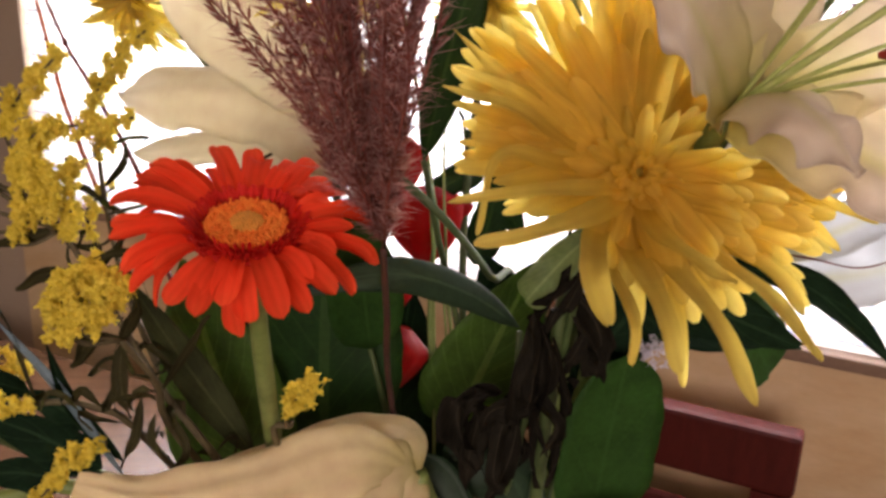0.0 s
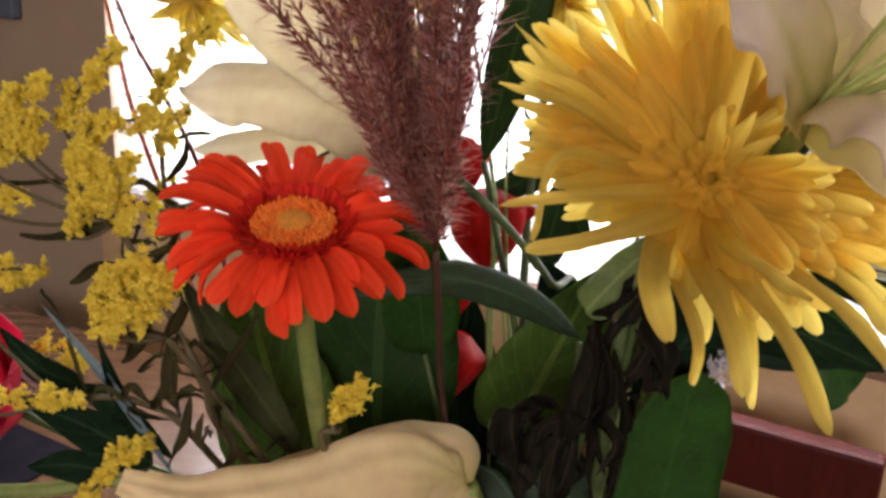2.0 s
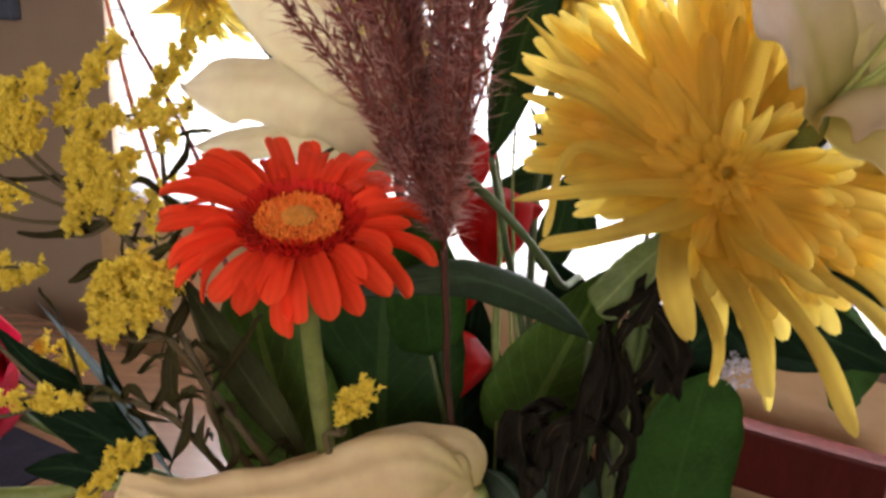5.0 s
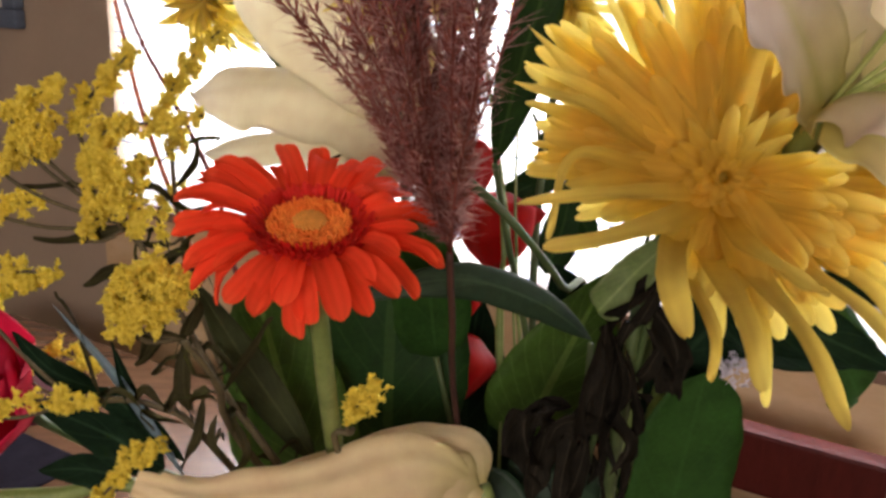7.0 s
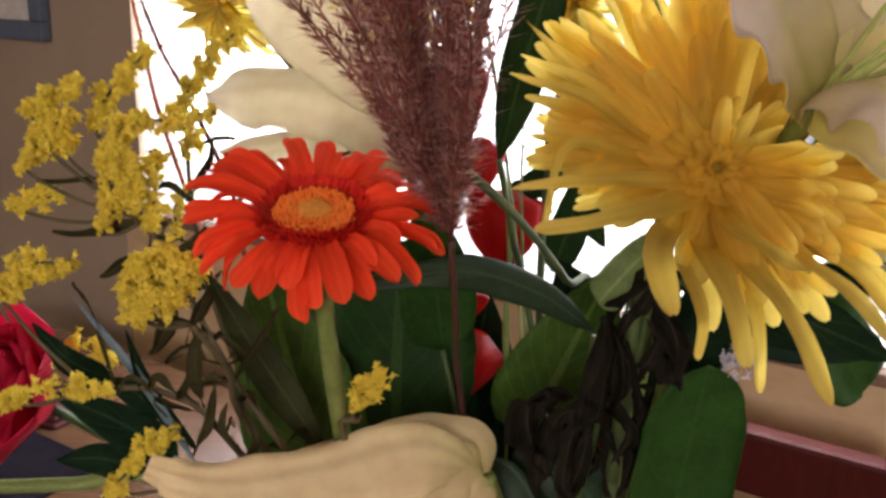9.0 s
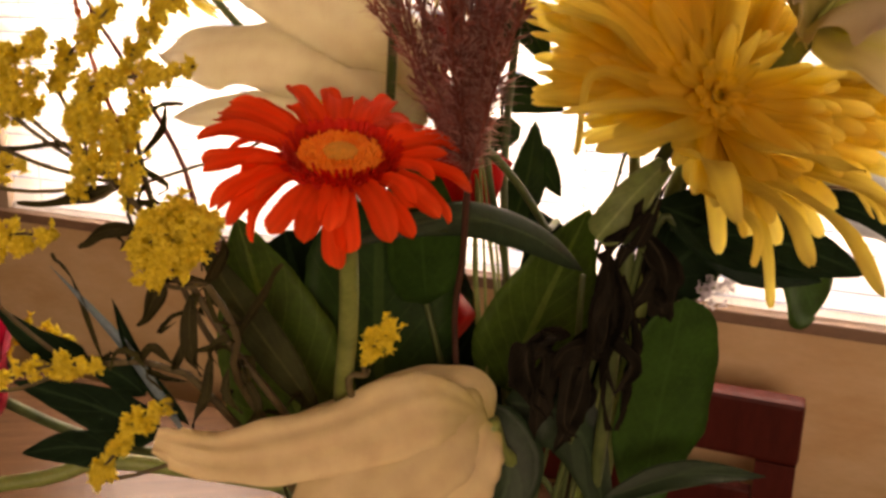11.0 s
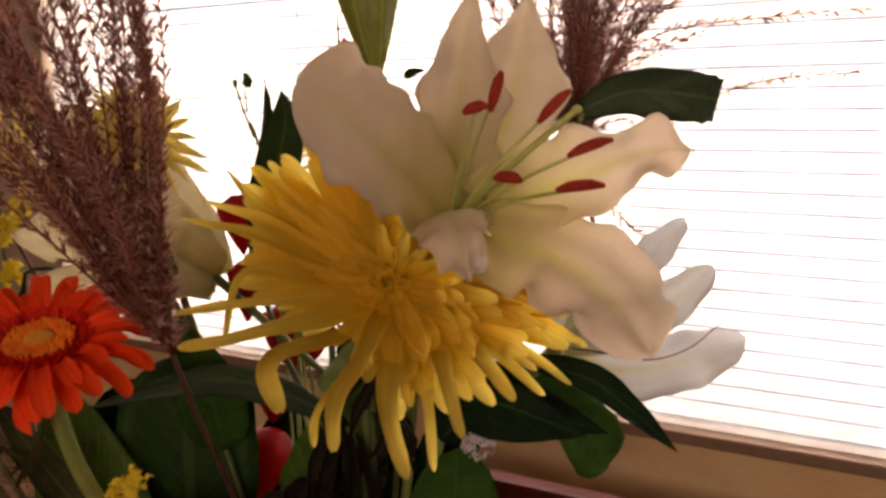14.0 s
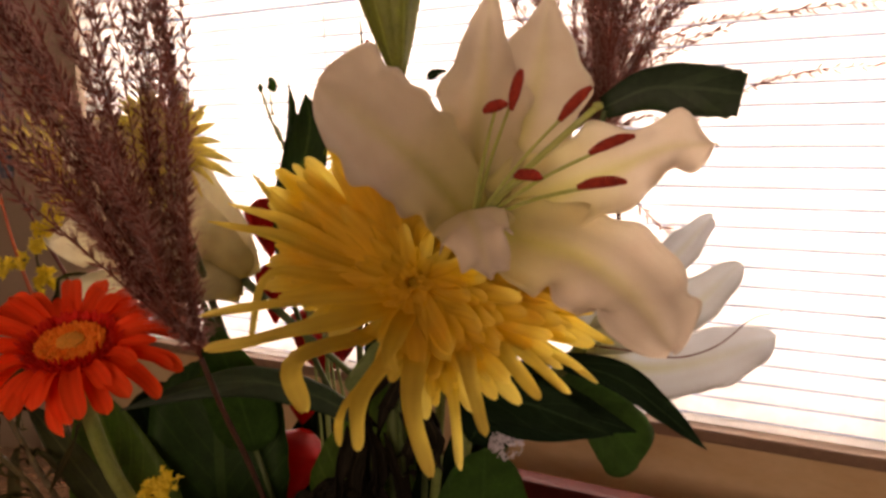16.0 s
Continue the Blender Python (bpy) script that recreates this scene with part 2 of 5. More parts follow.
M_FLOOR = plain_material("floor_wood", (0.20, 0.11, 0.055), (0.30, 0.17, 0.085), 4, 0.4, stretch=(14, 1, 1))
M_TABLE = plain_material("table_wood", (0.085, 0.042, 0.022), (0.12, 0.06, 0.03), 5, 0.26, stretch=(1.5, 14, 1), strength=0.01)
M_CHAIR = plain_material("mahogany", (0.050, 0.007, 0.005), (0.075, 0.011, 0.008), 9, 0.42, stretch=(14, 2, 2), strength=0.05, spec=0.12)
M_SLAT = plain_material("blind_slat", (0.84, 0.84, 0.82), (0.88, 0.88, 0.86), 5, 0.5, translucent=0.64, strength=0.02)
M_CORD = plain_material("blind_cord", (0.45, 0.44, 0.42), (0.55, 0.54, 0.52), 60, 0.8)
# shade line at the slat edges, put into the colour
M_EDGE_SHADE = plain_material("slat_edge_shade", (0.36, 0.47, 0.63), (0.41, 0.53, 0.69), 30, 0.6, translucent=0.45)
M_FRAME = plain_material("blue_frame", (0.085, 0.115, 0.165), (0.115, 0.15, 0.205), 14, 0.5, stretch=(1, 8, 8))
M_MAT = plain_material("picture_mat", (0.62, 0.60, 0.54), (0.66, 0.64, 0.58), 12, 0.85)
M_PRINT = plain_material("print_paper", (0.46, 0.47, 0.45), (0.58, 0.57, 0.53), 9, 0.8)
M_VASE = plain_material("vase_glaze", (0.30, 0.32, 0.33), (0.36, 0.38, 0.38), 12, 0.25)
M_CLOTH = plain_material("dark_cloth", (0.007, 0.006, 0.009), (0.013, 0.011, 0.016), 30, 0.9, strength=0.5, spec=0.05)
M_NAPKIN = plain_material("maroon_cloth", (0.045, 0.008, 0.010), (0.07, 0.012, 0.014), 40, 0.9, strength=0.5)
M_PLASTIC = plain_material("window_vinyl", (0.76, 0.76, 0.74), (0.8, 0.8, 0.78), 8, 0.4)


# ---------------------------------------------------------------- mesh tools
def vec(p):
    return Vector(p)


def spline(points, n):
    """Points at even steps along a smooth line through the given points."""
    pts = [vec(p) for p in points]
    if len(pts) == 2:
        return [pts[0].lerp(pts[1], i / n) for i in range(n + 1)]
    pts = [pts[0] * 2 - pts[1]] + pts + [pts[-1] * 2 - pts[-2]]
    out, spans = [], len(pts) - 3
    for i in range(n + 1):
        f = i / n * spans
        k = min(int(f), spans - 1)
        t = f - k
        a, b, c, d = pts[k:k + 4]
        out.append(0.5 * ((2 * b) + (c - a) * t + (2 * a - 5 * b + 4 * c - d) * t * t + (3 * b - a - 3 * c + d) * t ** 3))
    return out


PROFILES = {
    "ovate": lambda t: math.sin(math.pi * min(1, t ** 0.62)) ** 0.75 if 0 < t < 1 else 0.03,
    "lance": lambda t: max(0.03, math.sin(math.pi * t ** 0.8) ** 0.9) if t < 1 else 0.03,
    "tepal": lambda t: max(0.06, (0.25 + 0.75 * math.sin(math.pi * min(1, 0.12 + 0.62 * t))) * (1 if t < 0.72 else math.sqrt(max(0, 1 - ((t - 0.72) / 0.28) ** 2)))),
    "broad": lambda t: max(0.1, (0.35 + 0.65 * math.sin(math.pi * min(1, 0.08 + 0.55 * t))) * (1 if t < 0.82 else math.sqrt(max(0, 1 - ((t - 0.82) / 0.18) ** 2.4)))),
    "strap": lambda t: 0.45 + 0.55 * min(1, t * 2.2) if t < 0.93 else 0.85,
    "lilytip": lambda t: max(0.05, (0.25 + 0.75 * math.sin(math.pi * min(1, 0.10 + 0.66 * t))) * (1 if t < 0.62 else 1 - ((t - 0.62) / 0.38) ** 1.7)),
    "tongue": lambda t: max(0.10, (0.55 + 0.45 * math.sin(math.pi * min(1, 1.05 * t))) * (1 if t < 0.6 else 1 - 0.42 * ((t - 0.6) / 0.4) ** 1.4) * (1 if t < 0.95 else math.sqrt(max(0, 1 - ((t - 0.95) / 0.05) ** 2)))),
    "taper": lambda t: max(0.12, min(1, 0.25 + 3 * t) * (0.75 + 0.25 * math.sin(3.1 * t)) * (1 - 0.62 * t ** 1.3) * (1 if t < 0.93 else 0.8)),
    "band": lambda t: (0.62 + 0.38 * min(1, 3 * t)) * (1 - 0.30 * max(0, (t - 0.5) / 0.5)) * (1 if t < 0.86 else math.sqrt(max(0.06, 1 - 0.94 * ((t - 0.86) / 0.14) ** 2))),
    "blunt": lambda t: max(0.04, min(1, 0.3 + 1.6 * t) * (1 if t < 0.62 else math.sqrt(max(0, 1 - ((t - 0.62) / 0.38) ** 2.6)))),
    "fall": lambda t: max(0.1, (0.70 + 0.30 * math.sin(math.pi * min(1, 1.5 * t))) * (1 - 0.5 * t ** 1.6) * (1 if t < 0.94 else math.sqrt(max(0.04, 1 - ((t - 0.94) / 0.06) ** 2)))),
    "wing": lambda t: max(0.1, (0.5 + 0.5 * math.sin(math.pi * min(1, 0.12 + 0.9 * t))) * (1 if t < 0.45 else 1 - 0.35 * ((t - 0.45) / 0.55)) * (1 if t < 0.88 else math.sqrt(max(0.02, 1 - ((t - 0.88) / 0.12) ** 2)))),
    "point": lambda t: max(0.04, (0.62 + 0.5 * t) * (1 if t < 0.55 else 1 - ((t - 0.55) / 0.45) ** 1.6)),
    "ray": lambda t: max(0.1, (0.42 + 0.58 * math.sin(math.pi * min(0.55, 0.1 + 0.62 * t))) * (1 if t < 0.8 else math.sqrt(max(0, 1 - ((t - 0.8) / 0.2) ** 2)))),
}


class Shape:
    """Gathers faces for one mesh. Places are in the world; the part is set down relative to its thing."""

    def __init__(self):
        self.verts, self.faces, self.uvs = [], [], []

    def add(self, verts, faces, uvs=None):
        k = len(self.verts)
        self.verts += [tuple(v) for v in verts]
        self.faces += [tuple(i + k for i in f) for f in faces]
        self.uvs += uvs if uvs else [(0.5, 0.5)] * len(verts)
        return self

    def blade(self, points, face, width, prof="lance", cup=0.15, n=12, m=4, ripple=0.0, waves=3.0, thick=0.0, roll=0.0, phase=0.0, notch=0.0, fold=0.0, ruffle=0.0):
        """A leaf or petal along a line; face: the way its upper side looks; cup above 0 lifts its edges towards face."""
        line, fn, face = spline(points, 40), PROFILES[prof], vec(face).normalized()
        rows, uvs, normals = [], [], []
        for i in range(n + 1):
            t = 0.3 * i / n + 0.7 * math.sin(math.pi / 2 * i / n)
            k = min(39, int(t * 40))
            c = line[k].lerp(line[k + 1], t * 40 - k)
            tan = (line[min(40, k + 2)] - line[max(0, k - 1)]).normalized()
            up = face - tan * face.dot(tan)
            up = up.normalized() if up.length > 1e-4 else tan.orthogonal().normalized()
            if roll:
                up = Matrix.Rotation(roll * t, 3, tan) @ up
            side = tan.cross(up)
            wide = width * fn(t) * 0.5
            for j in range(m + 1):
                u = j / m * 2 - 1
                edge = 0.45 * math.sin(11 * t + phase + 2 * (u > 0)) + 0.7 * math.sin(25 * t + 2.3 * phase + 1.3 * (u > 0)) + 0.6 * math.sin(43 * t + phase)
                w = wide * (1 + ruffle * edge * abs(u) * min(1, 2.5 * t))
                lift = cup * w * (u * u) * 1.6 + fold * w * math.cos(9.4 * u + phase + 2.5 * t) * (0.3 + 0.7 * t) + ripple * math.sin(waves * 6.283 * t + phase + (1.7 if u > 0 else 0)) * abs(u) ** 1.5 * (0.2 + 0.8 * t)
                back = -notch * w * (1 - abs(u)) if i == n else 0
                rows.append(c + side * (u * w) + up * lift + tan * back)
                normals.append(up)
                uvs.append((j / m, t))
        q = m + 1
        faces = [(i * q + j, i * q + j + 1, (i + 1) * q + j + 1, (i + 1) * q + j) for i in range(n) for j in range(m)]
        if thick:
            k = len(rows)
            low = [p - nn * thick for p, nn in zip(rows, normals)]
            faces += [tuple(reversed([a + k for a in f])) for f in faces]
            rim = [i * q for i in range(n + 1)] + [n * q + j for j in range(1, q)] + [i * q + m for i in range(n - 1, -1, -1)] + list(range(m - 1, 0, -1))
            faces += [(rim[a], rim[(a + 1) % len(rim)], rim[(a + 1) % len(rim)] + k, rim[a] + k) for a in range(len(rim))]
            rows, uvs = rows + low, uvs + uvs
        return self.add(rows, faces, uvs)

    def tube(self, points, radii, sides=7, n=10, wobble=0.0):
        line = spline(points, n)
        radii = radii if isinstance(radii, (list, tuple)) else (radii, radii)
        verts, uvs = [], []
        ref = Vector((0.3, 0.9, 0.2))
        for i, c in enumerate(line):
            t = i / n
            tan = (line[min(n, i + 1)] - line[max(0, i - 1)]).normalized()
            a = (ref - tan * ref.dot(tan)).normalized()
            b = tan.cross(a)
            f = t * (len(radii) - 1)
            k = min(int(f), len(radii) - 2)
            r = radii[k] + (radii[k + 1] - radii[k]) * (f - k)
            r *= 1 + wobble * math.sin(i * 2.4)
            for s in range(sides):
                g = 6.2832 * s / sides
                verts.append(c + (a * math.cos(g) + b * math.sin(g)) * r)
                uvs.append((s / sides, t))
        faces = [(i * sides + s, i * sides + (s + 1) % sides, (i + 1) * sides + (s + 1) % sides, (i + 1) * sides + s) for i in range(n) for s in range(sides)]
        faces += [tuple(range(sides - 1, -1, -1)), tuple(n * sides + s for s in range(sides))]
        return self.add(verts, faces, uvs)

    def blob(self, c, r, squash=(1, 1, 1), rings=4, segs=6, turn=None):
        """A small rounded lump."""
        c, verts, faces = vec(c), [], []
        turn = turn or Matrix.Identity(3)
        verts.append(c + turn @ Vector((0, 0, r * squash[2])))
        for i in range(1, rings):
            th = math.pi * i / rings
            for s in range(segs):
                g = 6.2832 * s / segs
                verts.append(c + turn @ Vector((r * squash[0] * math.sin(th) * math.cos(g), r * squash[1] * math.sin(th) * math.sin(g), r * squash[2] * math.cos(th))))
        verts.append(c + turn @ Vector((0, 0, -r * squash[2])))
        last = len(verts) - 1
        for s in range(segs):
            faces.append((0, 1 + s, 1 + (s + 1) % segs))
            for i in range(rings - 2):
                a, b = 1 + i * segs + s, 1 + i * segs + (s + 1) % segs
                faces.append((a, a + segs, b + segs, b))
            e = 1 + (rings - 2) * segs
            faces.append((e + s, last, e + (s + 1) % segs))
        return self.add(verts, faces, [(0.5, 0.5)] * len(verts))

    def revolve(self, axis_base, outline, sides=32):
        """outline: (radius, height) pairs, turned round an upright axis."""
        b, verts, faces = vec(axis_base), [], []
        for r, h in outline:
            for s in range(sides):
                g = 6.2832 * s / sides
                verts.append(b + Vector((r * math.cos(g), r * math.sin(g), h)))
        for i in range(len(outline) - 1):
            for s in range(sides):
                a, c = i * sides + s, i * sides + (s + 1) % sides
                faces.append((a, c, c + sides, a + sides))
        faces.append(tuple(range(sides - 1, -1, -1)))
        return self.add(verts, faces)

    def mesh(self, name, base=(0, 0, 0), smooth=True):
        me = bpy.data.meshes.new(name)
        b = vec(base)
        me.from_pydata([tuple(vec(v) - b) for v in self.verts], [], self.faces)
        layer = me.uv_layers.new(name="UVMap")
        flat = [c for loop in me.loops for c in self.uvs[loop.vertex_index]]
        layer.data.foreach_set("uv", flat)
        if smooth:
            me.polygons.foreach_set("use_smooth", [True] * len(me.polygons))
        me.update()
        return me


def thing(name, base, label, category, group=""):
    ob = new(name)
    ob.empty_display_size = 0.01
    ob.location = vec(base)
    return tagged(ob, label, category, group)


def origin_of(ob):
    p = vec(ob.location)
    while ob.parent:
        ob = ob.parent
        p = p + vec(ob.location)
    return p


def part(name, shape, material, parent, label="", smooth=True, kind=""):
    """One mesh under a thing or a part."""
    me = shape.mesh(name, origin_of(parent), smooth)
    me.materials.append(material)
    ob = new(name, me)
    ob.parent = parent
    return tagged(ob, label, kind=kind)


def box_shape(shape, lo, hi, bevel=0.0, turn=None, at=(0, 0, 0)):
    """A block with softened edges; turn and at set it into the world."""
    bm = bmesh.new()
    lo, hi = vec(lo), vec(hi)
    bmesh.ops.create_cube(bm, size=1.0, matrix=Matrix.Translation((lo + hi) / 2) @ Matrix.Diagonal((*(hi - lo), 1)))
    if bevel:
        bmesh.ops.bevel(bm, geom=bm.edges[:], offset=bevel, segments=2, profile=0.6, affect="EDGES")
    turn = turn or Matrix.Identity(3)
    verts = [turn @ v.co + vec(at) for v in bm.verts]
    bm.verts.index_update()
    faces = [[v.index for v in f.verts] for f in bm.faces]
    bm.free()
    return shape.add(verts, faces)


def wall_box(s0, s1, n0, n1, z0, z1, bevel=0.0, shape=None):
    """A block laid out along the window wall."""
    return box_shape(shape or Shape(), (s0, n0, z0), (s1, n1, z1), bevel, WALL_TURN)


def structure(name, shape, material, label, smooth=False):
    me = shape.mesh(name, (0, 0, 0), smooth)
    me.materials.append(material)
    return tagged(new(name, me), label, name.split("_")[0], kind="structure")


def jitter(rng, k):
    return Vector((rng.uniform(-k, k), rng.uniform(-k, k), rng.uniform(-k, k)))


def vase_point(rng, z=0.93):
    g, r = rng.uniform(0, 6.283), rng.uniform(0.005, 0.032)
    return Vector((VASE.x + r * math.cos(g), VASE.y + r * math.sin(g), z))


def face_frame(normal):
    """Two directions across a flower that looks along normal: sideways and up."""
    nn = vec(normal).normalized()
    x = Vector((0, 0, 1)).cross(nn)
    x = x.normalized() if x.length > 1e-3 else Vector((1, 0, 0))
    return x, nn.cross(x), nn


CAMERA_SIDE = Vector((0.0, -1.0, 0.25))
BOUQUET = "stems of the bouquet"

# ---------------------------------------------------------------- the room
S0, S1, N0 = -3.0, 2.6, -2.6
CEIL_Z = 2.45
THICK = 0.16
wall = Shape()
wall_box(S0 - THICK, WIN_S0, WALL_N, WALL_N + THICK, 0, CEIL_Z, shape=wall)
wall_box(WIN_S1, S1 + THICK, WALL_N, WALL_N + THICK, 0, CEIL_Z, shape=wall)
wall_box(WIN_S0, WIN_S1, WALL_N, WALL_N + THICK, 0, SILL_Z - 0.019, shape=wall)
wall_box(WIN_S0, WIN_S1, WALL_N, WALL_N + THICK, WIN_TOP, CEIL_Z, shape=wall)
structure("wall_north", wall, M_WALL, "warm beige plaster wall with a wide window")
structure("wall_west", wall_box(S0 - THICK, S0, N0, WALL_N, 0, CEIL_Z), M_WALL, "warm beige plaster side wall")
structure("wall_east", wall_box(S1, S1 + THICK, N0, WALL_N, 0, CEIL_Z), M_WALL, "warm beige plaster side wall")
back = Shape()
wall_box(S0 - THICK, 0.15, N0 - THICK, N0, 0, CEIL_Z, shape=back)
wall_box(1.85, S1 + THICK, N0 - THICK, N0, 0, CEIL_Z, shape=back)
wall_box(0.15, 1.85, N0 - THICK, N0, 0, 1.05, shape=back)
wall_box(0.15, 1.85, N0 - THICK, N0, 2.38, CEIL_Z, shape=back)
structure("wall_south", back, M_WALL, "warm beige plaster wall with a window opening")
structure("floor", wall_box(S0 - THICK, S1 + THICK, N0 - THICK, WALL_N + THICK, -0.12, 0), M_FLOOR, "brown wooden floor")
structure("ceiling", wall_box(S0 - THICK, S1 + THICK, N0 - THICK, WALL_N + THICK, CEIL_Z, CEIL_Z + 0.12), M_CEIL, "off-white painted ceiling")
ground = Shape().add([(-900, -900, -0.6), (900, -900, -0.6), (900, 900, -0.6), (-900, 900, -0.6)], [(0, 1, 2, 3)])
structure("ground", ground, plain_material("lawn", (0.05, 0.08, 0.02), (0.10, 0.14, 0.04), 0.4, 0.9), "grass outside the window")

sill = wall_box(WIN_S0 - 0.04, WIN_S1 + 0.04, WALL_N - 0.016, WALL_N + 0.10, SILL_Z - 0.017, SILL_Z, 0.003)
structure("window_sill", sill, M_TRIM, "narrow brown wooden window sill")
# added panel: its paler tan stands in for brighter light on the wall
structure("trim_panel", wall_box(WIN_S0 - 0.04, WIN_S1 + 0.04, WALL_N - 0.009, WALL_N - 0.001, 0.55, SILL_Z - 0.018, 0.002), M_LIT_PANEL, "stained tan panel added below the window sill, paler to stand in for light on the wall")
win = thing("window_1", wp(mid_s, WALL_N + 0.1, SILL_Z), "wide white-framed window behind a closed blind", "window")
win["kind"] = "structure"
for name, a in (("frame_side", (WIN_S0, WIN_S0 + 0.045, SILL_Z, WIN_TOP)), ("frame_side", (WIN_S1 - 0.045, WIN_S1, SILL_Z, WIN_TOP)),
                ("frame_rail", (WIN_S0 + 0.045, WIN_S1 - 0.045, SILL_Z, SILL_Z + 0.022)), ("frame_rail", (WIN_S0 + 0.045, WIN_S1 - 0.045, WIN_TOP - 0.05, WIN_TOP)),
                ("mullion", (mid_s - 0.02, mid_s + 0.02, SILL_Z + 0.022, WIN_TOP - 0.05))):
    part(name, wall_box(a[0], a[1], WALL_N + 0.10, WALL_N + 0.15, a[2], a[3], 0.004), M_PLASTIC, win, smooth=False)

# the blind: one bowed slat, repeated, with ladder cords and a bottom rail
blind = thing("window_blind", wp(mid_s, WALL_N + 0.014, SILL_Z), "white horizontal slat blind, closed and glowing with daylight", "blind")
slat = Shape()
length, tilt = (WIN_S1 - WIN_S0 - 0.012) / 2, radians(64)
segs, arc = 12, 6
ACROSS = (0, 0.085, 0.2, 0.4, 0.6, 0.8, 1.0)
sv, sf = [], []
for i in range(segs + 1):
    x = -length + 2 * length * i / segs
    for layer in (0, 1):
        for j in range(arc + 1):
            y = (ACROSS[j] - 0.5) * 0.0278
            z = 0.0022 * (1 - (2 * ACROSS[j] - 1) ** 2) - 0.0005 * layer
            yy, zz = y * math.cos(tilt) - z * math.sin(tilt), y * math.sin(tilt) + z * math.cos(tilt)
            sv.append(WALL_TURN @ Vector((x, yy, zz)))
k = 2 * (arc + 1)
for i in range(segs):
    a = i * k
    for j in range(arc):
        sf.append((a + j, a + k + j, a + k + j + 1, a + j + 1))
        sf.append((a + arc + 1 + j, a + arc + 2 + j, a + k + arc + 2 + j, a + k + arc + 1 + j))
slat.add(sv, sf)
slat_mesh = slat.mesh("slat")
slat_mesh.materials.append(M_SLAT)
slat_mesh.materials.append(M_EDGE_SHADE)
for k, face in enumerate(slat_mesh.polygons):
    face.material_index = 1 if (k // 2) % arc == 0 else 0     # strip along one slat edge, coloured blue-grey to stand in for its shade
rng = random.Random(4)
z, step = SILL_Z + 0.022, 0.0235
while z < WIN_TOP - 0.03:
    ob = new("slat", slat_mesh)
    ob.parent = blind
    ob.matrix_local = pose(0, 0, z - SILL_Z, rng.uniform(-2.0, 2.0) * 0.12, 0, 0) @ pose(rng.uniform(-0.002, 0.002), 0, 0)
    z += step
part("bottom_rail", wall_box(WIN_S0 + 0.006, WIN_S1 - 0.006, WALL_N + 0.002, WALL_N + 0.026, SILL_Z + 0.001, SILL_Z + 0.010, 0.002), M_SLAT, blind, smooth=False)
part("head_rail", wall_box(WIN_S0 + 0.006, WIN_S1 - 0.006, WALL_N - 0.006, WALL_N + 0.034, WIN_TOP - 0.035, WIN_TOP - 0.002, 0.003), M_SLAT, blind, smooth=False)
for s in (-1.22, -0.72, -0.3, 0.12, 0.5, 0.9):
    part("ladder_cord", Shape().tube([wp(s, WALL_N + 0.001, SILL_Z + 0.01), wp(s, WALL_N + 0.001, WIN_TOP - 0.03)], 0.0007, 5, 2), M_CORD, blind)
part("pull_cord", Shape().tube([wp(-1.10, WALL_N - 0.006, WIN_TOP - 0.03), wp(-1.10, WALL_N - 0.006, 1.24)], 0.0012, 5, 4), M_CORD, blind)

# a picture on the wall beside the window
FR_S, FR_Z, FW, FH = -1.518, 1.245, 0.52, 0.42
picture = thing("framed_picture", wp(FR_S - FW / 2, WALL_N, FR_Z), "pale print with a white mat in a blue-grey wooden frame", "picture")
for a in ((FR_S - FW, FR_S, FR_Z, FR_Z + 0.036), (FR_S - FW, FR_S, FR_Z + FH - 0.036, FR_Z + FH), (FR_S - FW, FR_S - FW + 0.036, FR_Z + 0.036, FR_Z + FH - 0.036), (FR_S - 0.036, FR_S, FR_Z + 0.036, FR_Z + FH - 0.036)):
    part("frame_bar", wall_box(a[0], a[1], WALL_N - 0.024, WALL_N - 0.001, a[2], a[3], 0.005), M_FRAME, picture, smooth=False)
part("mat", wall_box(FR_S - FW + 0.037, FR_S - 0.037, WALL_N - 0.012, WALL_N - 0.002, FR_Z + 0.037, FR_Z + FH - 0.037), M_MAT, picture, "off-white mat", False)
part("print", wall_box(FR_S - FW + 0.11, FR_S - 0.11, WALL_N - 0.016, WALL_N - 0.0125, FR_Z + 0.10, FR_Z + FH - 0.10), M_PRINT, picture, "pale print", False)

# ---------------------------------------------------------------- table, chair, vase
table = thing("dining_table", wp(-0.45, 0.4, 0), "glossy orange-brown wooden dining table", "table")
T0, T1, TN0, TN1 = -1.45, 0.62, -0.12, 0.925
part("tabletop", wall_box(T0, T1, TN0, TN1, TABLE_Z - 0.032, TABLE_Z, 0.006), M_TABLE, table, smooth=False)
part("apron", wall_box(T0 + 0.09, T1 - 0.09, TN0 + 0.09, TN1 - 0.09, TABLE_Z - 0.12, TABLE_Z - 0.033, 0.003), M_TABLE, table, smooth=False)
for s in (T0 + 0.09, T1 - 0.16):
    for n in (TN0 + 0.09, TN1 - 0.16):
        part("leg", wall_box(s, s + 0.07, n, n + 0.07, 0, TABLE_Z - 0.121, 0.006), M_TABLE, table, smooth=False)

CH_S, CH_N, CH_Z, CH_W = -0.013, 0.9365, 0.899, 0.44
chair = thing("dining_chair", wp(CH_S - CH_W / 2, CH_N, 0), "dark red mahogany chair pushed up to the table", "chair")


